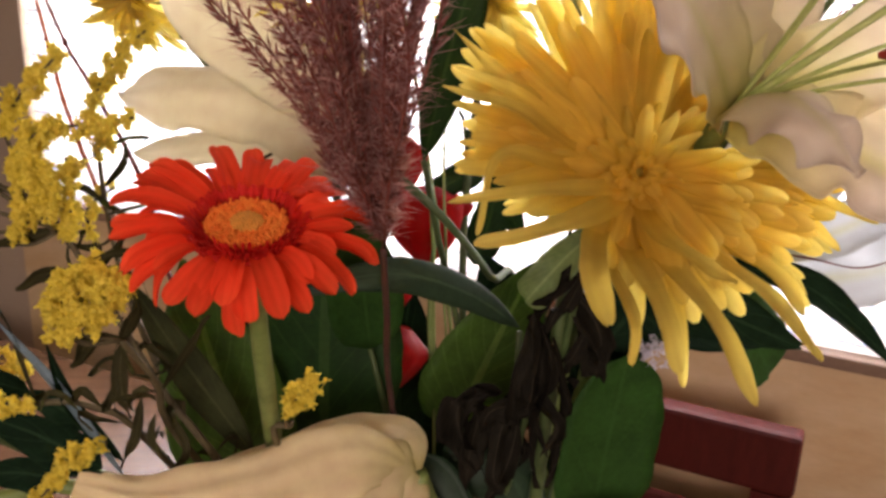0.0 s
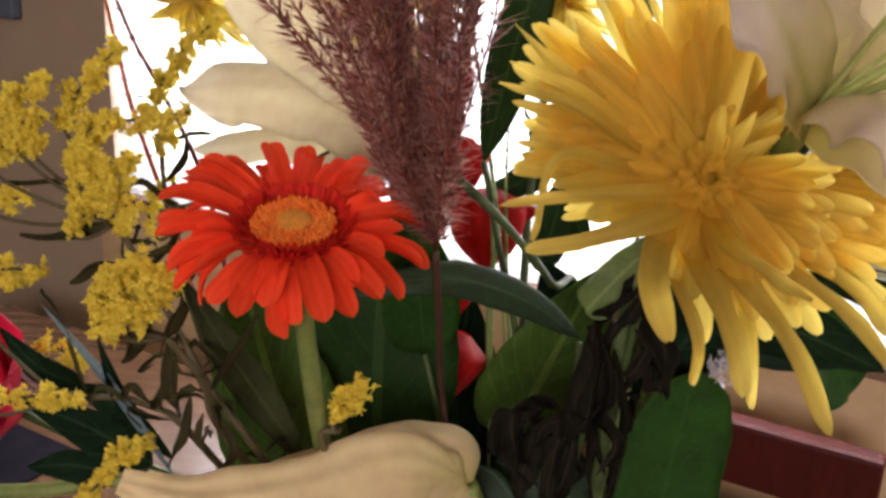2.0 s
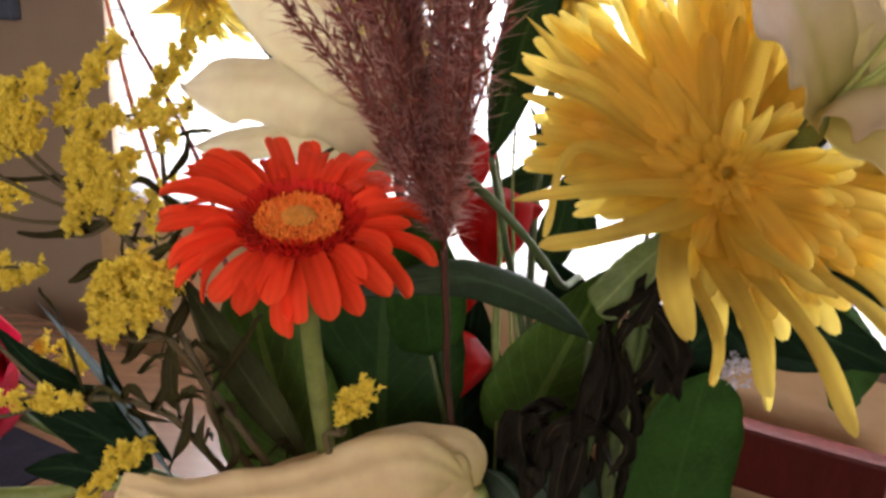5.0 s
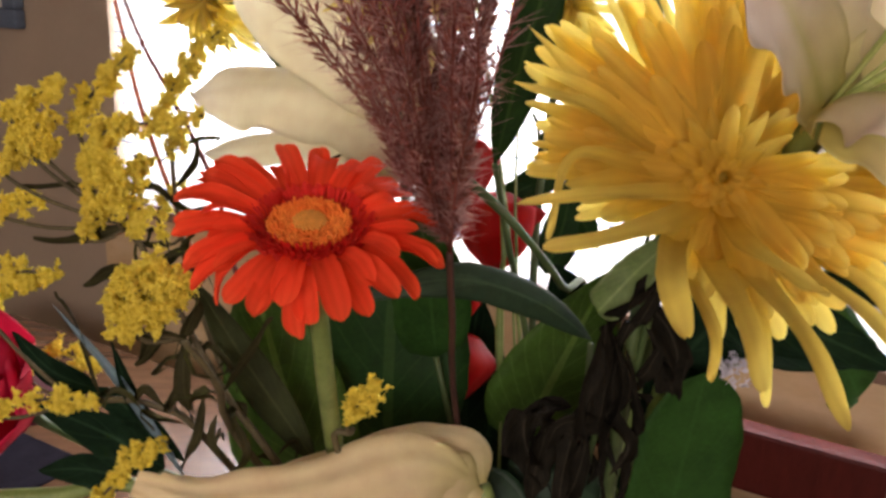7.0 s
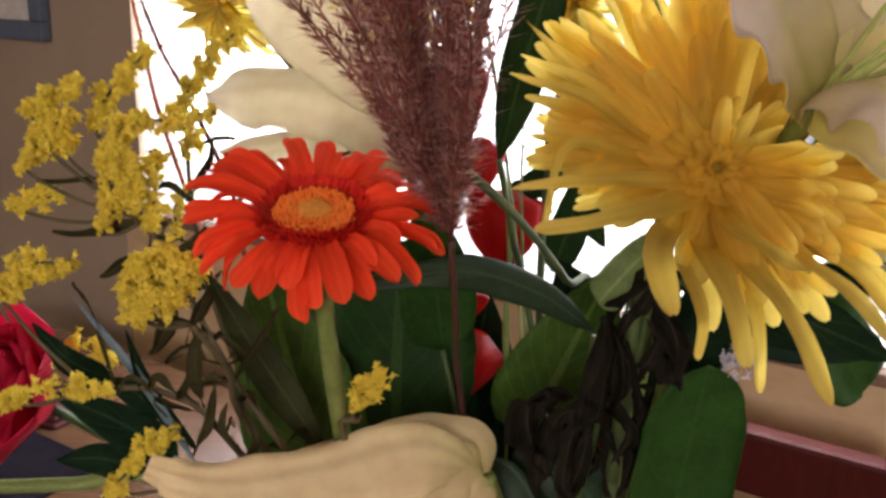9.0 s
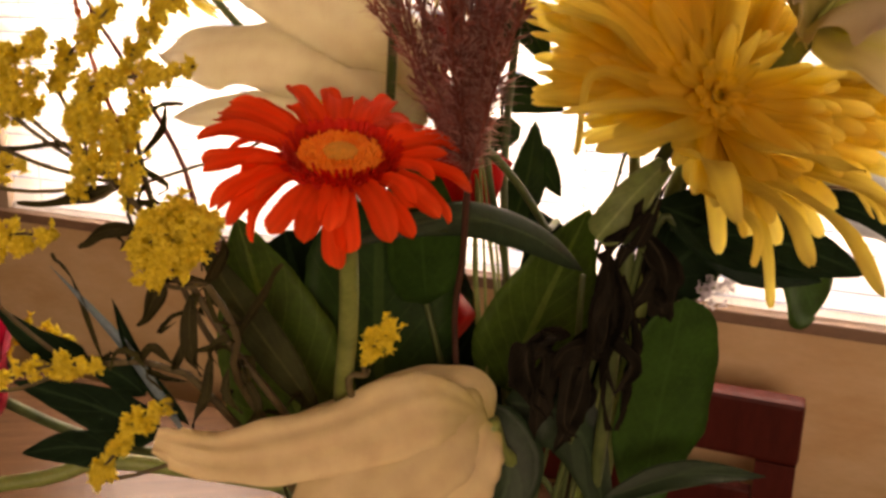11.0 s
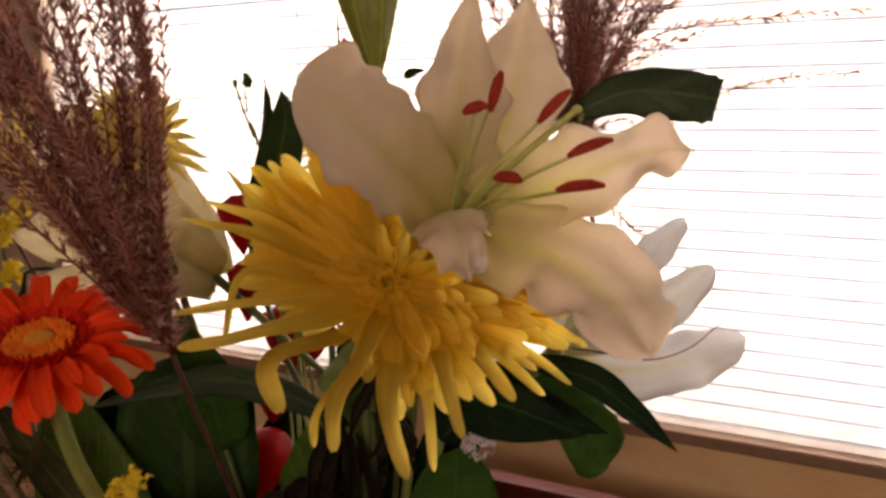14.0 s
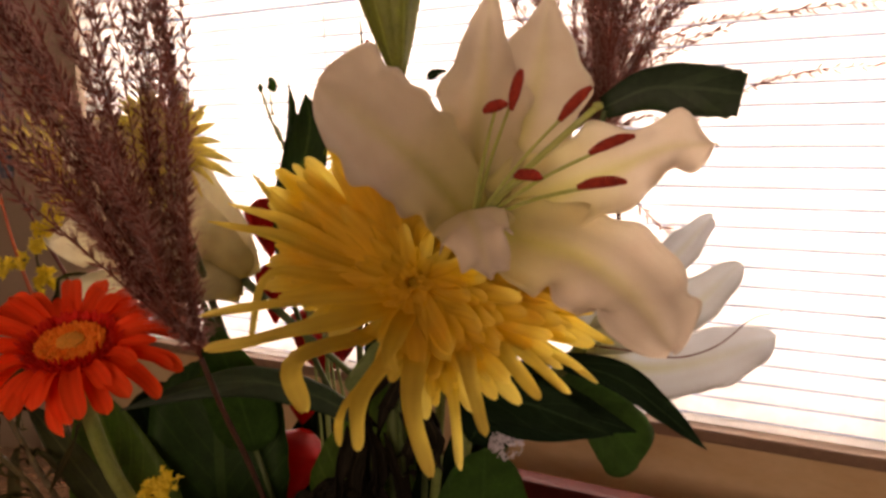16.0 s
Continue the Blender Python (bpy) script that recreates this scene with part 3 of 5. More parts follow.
def back_post(s):
    """One rear leg that runs up into the chair's back, leaning a little."""
    return Shape().add(
        [wp(s + a, CH_N + b + lean, z) for z, lean in ((0, 0.045), (0.46, -0.01), (CH_Z - 0.076, 0.002)) for a, b in ((0, 0), (0.043, 0), (0.043, 0.026), (0, 0.026))],
        [(3, 2, 1, 0), (8, 9, 10, 11)] + [(i * 4 + j, i * 4 + (j + 1) % 4, i * 4 + 4 + (j + 1) % 4, i * 4 + 4 + j) for i in range(2) for j in range(4)])


for s in (CH_S - CH_W + 0.002, CH_S - 0.045):
    part("back_post", back_post(s), M_CHAIR, chair, smooth=False)
part("top_rail", wall_box(CH_S - CH_W, CH_S, CH_N, CH_N + 0.03, CH_Z - 0.075, CH_Z, 0.006), M_CHAIR, chair, smooth=False)
for z in (0.752, 0.662):
    part("back_rail", wall_box(CH_S - CH_W + 0.046, CH_S - 0.046, CH_N + 0.003, CH_N + 0.022, z - 0.01, z + 0.03, 0.003), M_CHAIR, chair, smooth=False)
part("seat", wall_box(CH_S - CH_W + 0.0, CH_S, CH_N - 0.42, CH_N - 0.012, 0.425, 0.458, 0.008), M_CHAIR, chair, smooth=False)
for s in (CH_S - CH_W + 0.01, CH_S - 0.05):
    part("front_leg", wall_box(s, s + 0.04, CH_N - 0.41, CH_N - 0.37, 0, 0.424, 0.004), M_CHAIR, chair, smooth=False)

mat = thing("place_mat", wp(-1.03, 0.60, TABLE_Z), "dark navy woven place mat lying on the table", "place mat")
part("mat_sheet", wall_box(-1.16, -0.90, 0.50, 0.655, TABLE_Z + 0.0005, TABLE_Z + 0.004, 0.0015), M_CLOTH, mat, smooth=False)
napkin = thing("napkin", wp(-1.10, 0.72, TABLE_Z), "folded dark maroon cloth napkin on the table", "napkin")
for k in range(3):
    part("fold", wall_box(-1.19 + 0.004 * k, -1.04 - 0.003 * k, 0.675 + 0.003 * k, 0.76 - 0.002 * k, TABLE_Z + 0.0005 + 0.009 * k, TABLE_Z + 0.009 + 0.009 * k, 0.004), M_NAPKIN, napkin)

vase = thing("vase", VASE, "grey glazed vase holding the bouquet on the table", "vase")
part("vase_body", Shape().revolve(VASE, [(0.045, 0.0005), (0.052, 0.006), (0.062, 0.06), (0.06, 0.13), (0.05, 0.20), (0.053, 0.255), (0.058, 0.27), (0.055, 0.27), (0.047, 0.25), (0.045, 0.2), (0.055, 0.12), (0.05, 0.02), (0.01, 0.015)], 40), M_VASE, vase)

# ---------------------------------------------------------------- flowers


def place_petal(parent, mesh, at, ahead, face, name="petal", scale=1.0, stretch=1.0):
    """Sets a shared petal mesh (along y, upper side z) onto a flower."""
    y = vec(ahead).normalized()
    z = vec(face)
    z = (z - y * z.dot(y)).normalized()
    x = y.cross(z)
    ob = new(name, mesh)
    ob.parent = parent
    ob.matrix_local = Matrix.Translation(vec(at) - origin_of(parent)) @ Matrix((x, y, z)).transposed().to_4x4() @ Matrix.Diagonal((scale, scale * stretch, scale, 1))
    return ob


def petal_mesh(name, length, width, rise, prof, material, cup=0.3, n=8, m=4, ripple=0.0, phase=0.0, notch=0.0):
    """rise: heights of the petal's line at even steps along it."""
    k = len(rise) - 1
    s = Shape().blade([(0, length * i / k, h) for i, h in enumerate(rise)], (0, 0, 1), width, prof, cup, n, m, ripple, 2.0, 0.0, 0.0, phase, notch)
    me = s.mesh(name)
    me.materials.append(material)
    return me


# ---- the orange gerbera
rng = random.Random(11)
GC = Vector((-0.043, 0.2825, 1.2815))
gerbera = thing("gerbera_flower", GC, "orange-red gerbera daisy in full bloom on a pale green stem", "flower", BOUQUET)
gx, gy, gn = face_frame((0.02, -0.35, 0.94))
G_OUT = [petal_mesh("petal", 0.0345, 0.0080 + 0.0005 * (i % 3), [0, 0.0012 + 0.0004 * i, 0.0008 + 0.0004 * i, -0.0012 - 0.0010 * (i % 3)], "ray", M_GERBERA, 0.16 + 0.08 * (i % 2), 10, 6, 0.0006, i, 0.16 * (i % 3)) for i in range(6)]
# each ray: its bearing round the disc, how far its tip reaches (mm), and its lift in degrees
G_RAYS = [(127, 47, 10), (136, 49, 12), (144, 48, 11), (151, 48, 9), (159, 45, 10), (166, 48, 9), (176, 45, 4), (186, 44, 5), (183, 47, -22), (194, 43, -14), (204, 43, -19), (203, 42, -40), (226, 37, -16), (247, 39, -8),
          (262, 34, -4), (264, 40, -64), (273, 35, -54), (287, 39, -10), (305, 38, -19), (318, 40, -6), (336, 43, -27), (348, 43, -6), (354, 46, -12), (8, 43, 2), (24, 42, -2), (40, 45, -4), (51, 48, -6), (60, 48, 5), (68, 47, 2), (84, 45, 4), (92, 48, 8), (107, 49, 10)]
for k, (bearing, reach, lift) in enumerate(G_RAYS):
    g, e = radians(bearing + rng.uniform(-2, 2)), radians(lift)
    out = gx * math.cos(g) + gy * math.sin(g)
    ahead = out * math.cos(e) + gn * math.sin(e)
    place_petal(gerbera, G_OUT[k % 6], GC + out * 0.0125 - gn * (0.0028 - 0.0008 * (k % 3)), ahead, gn + out * 0.1 + jitter(rng, 0.22), stretch=(reach / 1000 - 0.0125) / 0.0345)
for k in range(15):
    g = 6.2832 * (k + rng.uniform(-0.3, 0.3)) / 15
    out, front = gx * math.cos(g) + gy * math.sin(g), max(0.0, -math.sin(g))
    e = radians(rng.uniform(6, 17) - 16 * front)
    place_petal(gerbera, G_OUT[(k * 5) % 6], GC + out * 0.0155 - gn * 0.0016, out * math.cos(e) + gn * math.sin(e), gn + jitter(rng, 0.25), scale=0.86, stretch=rng.uniform(0.52, 0.72) - 0.10 * front)
part("inner_disc", Shape().blob(GC - gn * 0.0006, 0.0200, (1, 1, 0.07), 8, 28, Matrix((gx, gy, gn)).transposed()), M_GERB_IN, gerbera, "dark red inner disc")
fringe = Shape()
for i in range(260):
    g, lay = 6.2832 * i / 130 + rng.uniform(-0.03, 0.03), rng.random()
    out = gx * math.cos(g) + gy * math.sin(g)
    a = GC + out * (0.0140 + 0.0052 * lay) + gn * 0.0006
    b = a + out * rng.uniform(0.0008, 0.0036) + gn * rng.uniform(0.0028, 0.0056) * (1.1 - 0.5 * lay)
    fringe.blade([a, a.lerp(b, 0.5) + gn * 0.0010, b], out, 0.0013, "ray", 0.3, 4, 2)
part("inner_fringe", fringe, M_GERB_IN, gerbera, "dark red frilled inner petals", kind="stuff")
disc = Shape()
for i in range(760):
    r = 0.0132 * math.sqrt((i + 0.5) / 760)
    if r < 0.0046:
        continue
    g = i * 2.39996
    out = gx * math.cos(g) + gy * math.sin(g)
    a = GC + out * r + gn * 0.0005
    lean = (out * rng.uniform(-0.2, 0.6) + gn + jitter(rng, 0.25)).normalized()
    disc.tube([a, a + lean * rng.uniform(0.0014, 0.0028) * (0.55 + 0.45 * r / 0.0132)], (0.00034, 0.00048), 5, 1)
part("disc_floret_ring", disc, M_GERB_DISC, gerbera, "ring of orange disc florets", kind="stuff")
part("disc_base", Shape().blob(GC - gn * 0.0005, 0.0140, (1, 1, 0.10), 8, 24, Matrix((gx, gy, gn)).transposed()), M_GERB_DISC, gerbera, "orange disc")
eye = Shape()
for i in range(90):
    r, g = 0.0054 * math.sqrt((i + 0.5) / 90), i * 2.39996
    out = gx * math.cos(g) + gy * math.sin(g)
    eye.blob(GC + out * r + gn * (0.0036 - 0.0012 * (r / 0.0054) ** 2), 0.0007, (1, 1, 1), 3, 5)
part("disc_eye", eye, M_GERB_EYE, gerbera, "yellow-green middle of the disc", kind="stuff")
cap = Shape().blob(GC - gn * 0.0065, 0.011, (1, 1, 0.42), 8, 16, Matrix((gx, gy, gn)).transposed())
part("receptacle", cap, M_STEM, gerbera, "green cup under the petals")
part("stem", Shape().tube([GC - gn * 0.004, (-0.041, 0.288, 1.247), (-0.041, 0.306, 1.213), (-0.043, 0.345, 1.167), (-0.043, 0.368, 1.130), (-0.041, 0.372, 1.100), (-0.012, 0.372, 1.04), vase_point(rng)], (0.0036, 0.0034, 0.0038, 0.0042, 0.0043, 0.0043, 0.0044), 10, 30), M_STEM, gerbera, "pale green downy stem")

# ---- the large yellow spider mum
rng = random.Random(5)
MC = Vector((0.096, 0.308, 1.297))
mum = thing("spider_chrysanthemum", MC, "large yellow spider chrysanthemum with long drooping petals", "flower", BOUQUET)
mx_, my_, mn = face_frame((-0.06, -0.94, 0.30))
RINGS = []
for k in range(11):
    f = k / 10
    length = (0.0115, 0.0165, 0.0245, 0.0330, 0.0410)[k] if k < 5 else 0.014 + 0.054 * f
    wide = (0.0048, 0.0054, 0.0062, 0.0074)[k] if k < 4 else 0.0094
    curl = (0.14 - 0.24 * f) * length
    RINGS.append([petal_mesh("petal", length, wide * w, [0, 0.0010 + 0.03 * length, 0.25 * curl + 0.03 * length, curl], prof, M_MUM, 0.20 - 0.10 * f, 12, 6, 0.0006, w * 9, 0.25) for prof, w in (("band", 0.92), ("tongue" if f > 0.4 else "band", 1.06), ("band", 1.0), ("fall" if f > 0.4 else "tongue", 1.0))])
COUNT = 320
for i in range(COUNT):
    f = (i + 0.5) / COUNT
    g = i * 2.39996 + rng.uniform(-0.15, 0.15)
    if i < 72:
        ring = 0 if i < 7 else 1 if i < 19 else 2 if i < 36 else 3 if i < 56 else 4
        theta = radians((34, 48, 57, 64, 69)[ring] + rng.uniform(-9, 9))
    else:
        theta, ring = radians(56 + 30 * f ** 0.7 + rng.uniform(-5, 5)), min(10, 6 + int(f * 1.5 * rng.uniform(0.6, 1.1) * 4.99))
    out = mx_ * math.cos(g) + my_ * math.sin(g)
    low, size = max(0.0, -math.sin(g)), rng.uniform(0.9, 1.06)
    if i > 70 and low > 0.30 and (math.cos(g) < 0.30 or low > 0.5) and rng.random() < 0.995:
        continue
    turn = math.atan2(math.sin(g), math.cos(g))
    if 0.15 < turn < 1.38 and f > 0.10:
        theta += radians(30 if turn > 0.55 else 22)         # pressed back by the lily in front
        size *= 0.95 if turn > 0.55 else min(0.85, 0.028 / (0.014 + 0.0054 * ring))
    if i > 72 and (turn > 2.75 or turn < -2.2):
        size *= 0.82 if turn > 0 else 0.62                                        # the side where only single long petals reach out
    ahead = mn * math.cos(theta) + out * math.sin(theta) + Vector((0, 0, -0.18 * f * low))
    place_petal(mum, rng.choice(RINGS[ring]), MC + (mn * math.cos(theta) * 0.007 + out * (0.0010 + 0.0100 * math.sqrt(f))) - mn * (0.012 * f ** 0.7), ahead, mn + jitter(rng, 0.2), scale=size)
for i in range(84):
    g, k = radians(rng.uniform(-88, 18)), i / 83
    out = mx_ * math.cos(g) + my_ * math.sin(g)
    theta = radians(38 + 46 * k + rng.uniform(-5, 5))
    ring = min(10, 3 + int(k * 6.5 * (0.55 + 0.45 * math.cos(g)) + rng.uniform(0, 1)))
    place_petal(mum, rng.choice(RINGS[ring]), MC + mn * math.cos(theta) * 0.006 + out * 0.006 - mn * 0.010 * k, mn * math.cos(theta) + out * math.sin(theta) + Vector((0, 0, -0.10)), mn + jitter(rng, 0.3), scale=rng.uniform(0.9, 1.08))
for i in range(30):
    g, k = radians(136 + 46 * ((i * 7) % 30) / 29 + rng.uniform(-3, 3)), i / 29
    out = mx_ * math.cos(g) + my_ * math.sin(g)
    theta = radians(74 + 22 * k + rng.uniform(-4, 4))
    place_petal(mum, rng.choice(RINGS[8 + i % 3]), MC + out * 0.011 - mn * (0.004 + 0.010 * k), mn * math.cos(theta) + out * math.sin(theta), mn + jitter(rng, 0.3), scale=rng.uniform(0.75, 0.95))
part("core", Shape().blob(MC - mn * 0.009, 0.0085, (1, 1, 1), 12, 20), M_MUM, mum)
# the long outer petals that hang below and reach to the sides
LONG = [
    ((0.078, 0.262, 1.290), (0.0605, 0.226, 1.2885), (0.064, 0.215, 1.274), 0.0092, "band"),
    ((0.089, 0.262, 1.285), (0.082, 0.228, 1.276), (0.082, 0.206, 1.264), 0.0125, "fall"),
    ((0.096, 0.262, 1.287), (0.098, 0.228, 1.272), (0.105, 0.206, 1.254), 0.0132, "fall"),
    ((0.106, 0.292, 1.275), (0.111, 0.290, 1.250), (0.113, 0.281, 1.223), 0.0098, "fall"),
    ((0.112, 0.272, 1.285), (0.119, 0.238, 1.275), (0.123, 0.209, 1.266), 0.0105, "fall"),
    ((0.091, 0.255, 1.289), (0.092, 0.225, 1.289), (0.095, 0.208, 1.289), 0.0098, "fall"),
    ((0.120, 0.285, 1.285), (0.134, 0.270, 1.272), (0.145, 0.263, 1.259), 0.0128, "fall"),
    ((0.122, 0.292, 1.285), (0.143, 0.288, 1.268), (0.159, 0.288, 1.252), 0.0097, "fall"),
    ((0.126, 0.300, 1.282), (0.150, 0.310, 1.266), (0.175, 0.319, 1.246), 0.0077, "tongue"),
    ((0.128, 0.295, 1.292), (0.152, 0.297, 1.285), (0.176, 0.303, 1.270), 0.0103, "fall"),
    ((0.079, 0.275, 1.293), (0.051, 0.245, 1.293), (0.027, 0.231, 1.292), 0.0106, "fall"),
    ((0.079, 0.282, 1.298), (0.046, 0.260, 1.301), (0.021, 0.247, 1.300), 0.0079, "fall"),
    ((0.062, 0.285, 1.306), (0.040, 0.280, 1.308), (0.033, 0.271, 1.283), 0.0066, "fall"),
    ((0.064, 0.300, 1.322), (0.045, 0.305, 1.330), (0.027, 0.318, 1.346), 0.0064, "point"),
    ((0.067, 0.295, 1.315), (0.046, 0.295, 1.327), (0.024, 0.289, 1.336), 0.0064, "point"),
    ((0.066, 0.290, 1.312), (0.044, 0.280, 1.324), (0.020, 0.273, 1.331), 0.0064, "point"),
    ((0.125, 0.296, 1.300), (0.152, 0.296, 1.302), (0.184, 0.300, 1.297), 0.0102, "fall"),
    ((0.125, 0.298, 1.295), (0.155, 0.300, 1.292), (0.190, 0.304, 1.280), 0.0102, "fall"),
    ((0.125, 0.300, 1.304), (0.150, 0.302, 1.310), (0.178, 0.306, 1.310), 0.0080, "tongue"),
    ((0.122, 0.304, 1.290), (0.150, 0.312, 1.280), (0.182, 0.318, 1.264), 0.0096, "fall"),
    ((0.083, 0.262, 1.279), (0.075, 0.228, 1.271), (0.0735, 0.222, 1.259), 0.0066, "fall"),
]
for a, b, c, w, prof in LONG:
    root, a = MC.lerp(vec(a), 0.4) - mn * 0.018, vec(a) - mn * (0.038 if vec(c).z < 1.282 else 0.009)
    part("petal", Shape().blade([root, a, b, c], mn + Vector((0, 0, 0.3)), w, prof, 0.16, 18, 6, 0.0009, 2.5, 0.0, rng.uniform(-0.45, 0.45), rng.uniform(0, 6), 0.7, 0.06, 0.03), M_MUM, mum)
part("receptacle", Shape().blob(MC - mn * 0.024, 0.011, (1, 1, 0.9), 8, 14), M_STEM_DARK, mum)
part("stem", Shape().tube([MC - mn * 0.024, MC - mn * 0.04 + Vector((-0.004, 0.015, -0.03)), (0.080, 0.345, 1.223), vase_point(rng)], (0.0032, 0.003, 0.0032, 0.0035), 9, 18), M_STEM_DARK, mum)


# ---- small yellow mums farther back
def small_mum(at, normal, size, count, label, seed, bend):
    rng = random.Random(seed)
    c = vec(at)
    flower = thing("small_chrysanthemum", c, label, "flower", BOUQUET)
    x, y, nn = face_frame(normal)
    shapes = [petal_mesh("petal", size * k, size * 0.155, [0, size * 0.10, size * 0.08 * k, -size * 0.02], "point", M_MUM_BACK, 0.5, 6, 2) for k in (0.55, 0.8, 1.0)]
    for i in range(count):
        f = (i + 0.5) / count
        th = radians(18 + 80 * f ** 0.7 + rng.uniform(-7, 7))
        g = i * 2.39996
        out = x * math.cos(g) + y * math.sin(g)
        place_petal(flower, shapes[min(2, int(f * 3))], c + out * size * 0.08, nn * math.cos(th) + out * math.sin(th), nn + jitter(rng, 0.3), scale=rng.uniform(0.85, 1.12))
    part("receptacle", Shape().blob(c - nn * size * 0.12, size * 0.2, (1, 1, 0.8), 6, 10), M_STEM_DARK, flower)
    part("stem", Shape().tube([c - nn * size * 0.15, vec(bend), vase_point(rng)], 0.0022, 7, 14), M_STEM_DARK, flower)
    return flower


small_mum((-0.126, 0.490, 1.351), (-0.25, -0.5, -0.6), 0.044, 60, "small yellow chrysanthemum with thin petals, turned down", 2, (-0.03, 0.46, 1.22))
small_mum((-0.017, 0.335, 1.357), (0.45, -0.6, 0.4), 0.031, 64, "small yellow chrysanthemum with thin spidery petals", 3, (-0.01, 0.42, 1.2))
small_mum((0.060, 0.470, 1.353), (0.0, -0.6, -0.4), 0.032, 50, "small yellow chrysanthemum with thin petals, half hidden", 6, (0.05, 0.46, 1.2))


# ---- lilies
def lily(label, throat, tepals, material, bend, seed, name="lily_flower", foot=None, anthers=(), pistil=None, green=M_STEM, line=None):
    soft = {M_LILY_CREAM: (0.06, 0.04), M_LILY_BACK: (0.02, 0.012), M_LILY_WHITE: (0.014, 0.05)}.get(material, (0.030, 0.095))
    rng = random.Random(seed)
    throat = vec(throat)
    flower = thing(name, throat, label, "flower", BOUQUET)
    for spine, face, width, prof, cup, ripple in tepals:
        s = Shape().blade([throat + (vec(spine[0]) - throat) * 0.04, *spine], face, width, prof, cup, 52, 16, ripple, 3.4, 0.0004, 0.0, rng.uniform(0, 6), 0.0, *soft)
        part("tepal", s, material, flower)
    for end, along, size in anthers:
        end, along = vec(end), vec(along).normalized()
        mid = throat.lerp(end, 0.5) + Vector((0, -0.004, 0.003))
        fil = part("filament", Shape().tube([throat, mid, end], (0.0009, 0.0006), 6, 12), M_FILAMENT, flower, "pale green filament")
        an = Shape().tube([end - along * size * 0.5, end - along * size * 0.2 + Vector((0, 0, 0.0008)), end + along * size * 0.2 + Vector((0, 0, 0.0008)), end + along * size * 0.5], (0.0009, 0.0021, 0.0021, 0.0008), 8, 10)
        part("anther", an, M_ANTHER, fil, "rust-red pollen anther")
    if pistil:
        tip = vec(pistil)
        pi = part("pistil", Shape().tube([throat, throat.lerp(tip, 0.5) + Vector((0, -0.004, 0.002)), tip], (0.0018, 0.0012, 0.0014), 8, 14), M_FILAMENT, flower, "green pistil")
        part("stigma", Shape().blob(tip, 0.0021, (1, 1, 0.8), 5, 8), M_FILAMENT, pi)
    back_dir = (vec(bend) - throat).normalized()
    if line:
        part("stem", Shape().tube([*line, foot or vase_point(rng)], (0.0026, 0.0019, 0.0019, 0.0022), 9, 24), green, flower)
    else:
        part("stem", Shape().tube([throat + back_dir * 0.002, throat.lerp(vec(bend), 0.35), bend, foot or vase_point(rng)], (0.0045, 0.0035, 0.0036, 0.004), 9, 18), green, flower)
    return flower


TH = (0.121, 0.290, 1.323)
lily("open blush-white lily with rust-red anthers", TH, [
    (((0.109, 0.278, 1.342), (0.091, 0.262, 1.362), (0.070, 0.247, 1.381)), (0.25, -0.9, 0.5), 0.047, "broad", 0.10, 0.0022),
    (((0.124, 0.310, 1.344), (0.127, 0.320, 1.374), (0.133, 0.326, 1.418)), (0.2, -0.95, 0.1), 0.038, "lilytip", 0.18, 0.0062),
    (((0.135, 0.318, 1.340), (0.152, 0.335, 1.378), (0.159, 0.345, 1.418)), (-0.1, -0.97, 0.1), 0.045, "lilytip", 0.12, 0.0044),
    (((0.144, 0.305, 1.329), (0.174, 0.300, 1.340), (0.199, 0.290, 1.351), (0.217, 0.284, 1.352)), (-0.1, -0.85, 0.5), 0.040, "wing", 0.10, 0.0085),
    (((0.136, 0.285, 1.319), (0.161, 0.276, 1.312), (0.179, 0.256, 1.300), (0.187, 0.229, 1.287)), (0.1, -0.75, 0.66), 0.047, "tepal", 0.06, 0.0044),
    (((0.1200, 0.272, 1.331), (0.1200, 0.246, 1.334), (0.1235, 0.226, 1.328), (0.1270, 0.214, 1.317)), (-0.25, -0.35, 0.95), 0.0285, "wing", -0.30, 0.0055),
], M_LILY, (0.12, 0.41, 1.22), 21, anthers=[
    ((0.139, 0.262, 1.376), (0.3, 0.1, 1.0), 0.015), ((0.131, 0.250, 1.370), (1, 0.2, 0.25), 0.009), ((0.161, 0.270, 1.370), (0.75, 0.1, 0.72), 0.017),
    ((0.173, 0.262, 1.355), (1, 0.2, 0.32), 0.018), ((0.140, 0.225, 1.348), (0.6, -0.8, 0.0), 0.013), ((0.166, 0.240, 1.343), (1, 0.1, 0.06), 0.017)],
    pistil=(0.168, 0.262, 1.369))

TH2 = (0.177, 0.372, 1.248)
side_lily = lily("white lily seen from the side with wavy tepals", TH2, [
    (((0.199, 0.385, 1.265), (0.226, 0.402, 1.284), (0.251, 0.417, 1.304)), (-0.3, -0.85, 0.3), 0.019, "tepal", 0.3, 0.0022),
    (((0.202, 0.372, 1.253), (0.229, 0.376, 1.264), (0.256, 0.381, 1.285)), (-0.2, -0.9, 0.45), 0.023, "tepal", 0.3, 0.0012),
    (((0.202, 0.370, 1.236), (0.234, 0.376, 1.236), (0.275, 0.384, 1.245)), (0.0, -0.9, 0.45), 0.031, "tepal", 0.12, 0.0030),
    (((0.174, 0.390, 1.258), (0.173, 0.410, 1.278), (0.185, 0.430, 1.300)), (0.0, -1.0, 0.1), 0.03, "tepal", 0.2, 0.001),
], M_LILY_WHITE, (0.12, 0.44, 1.17), 22)

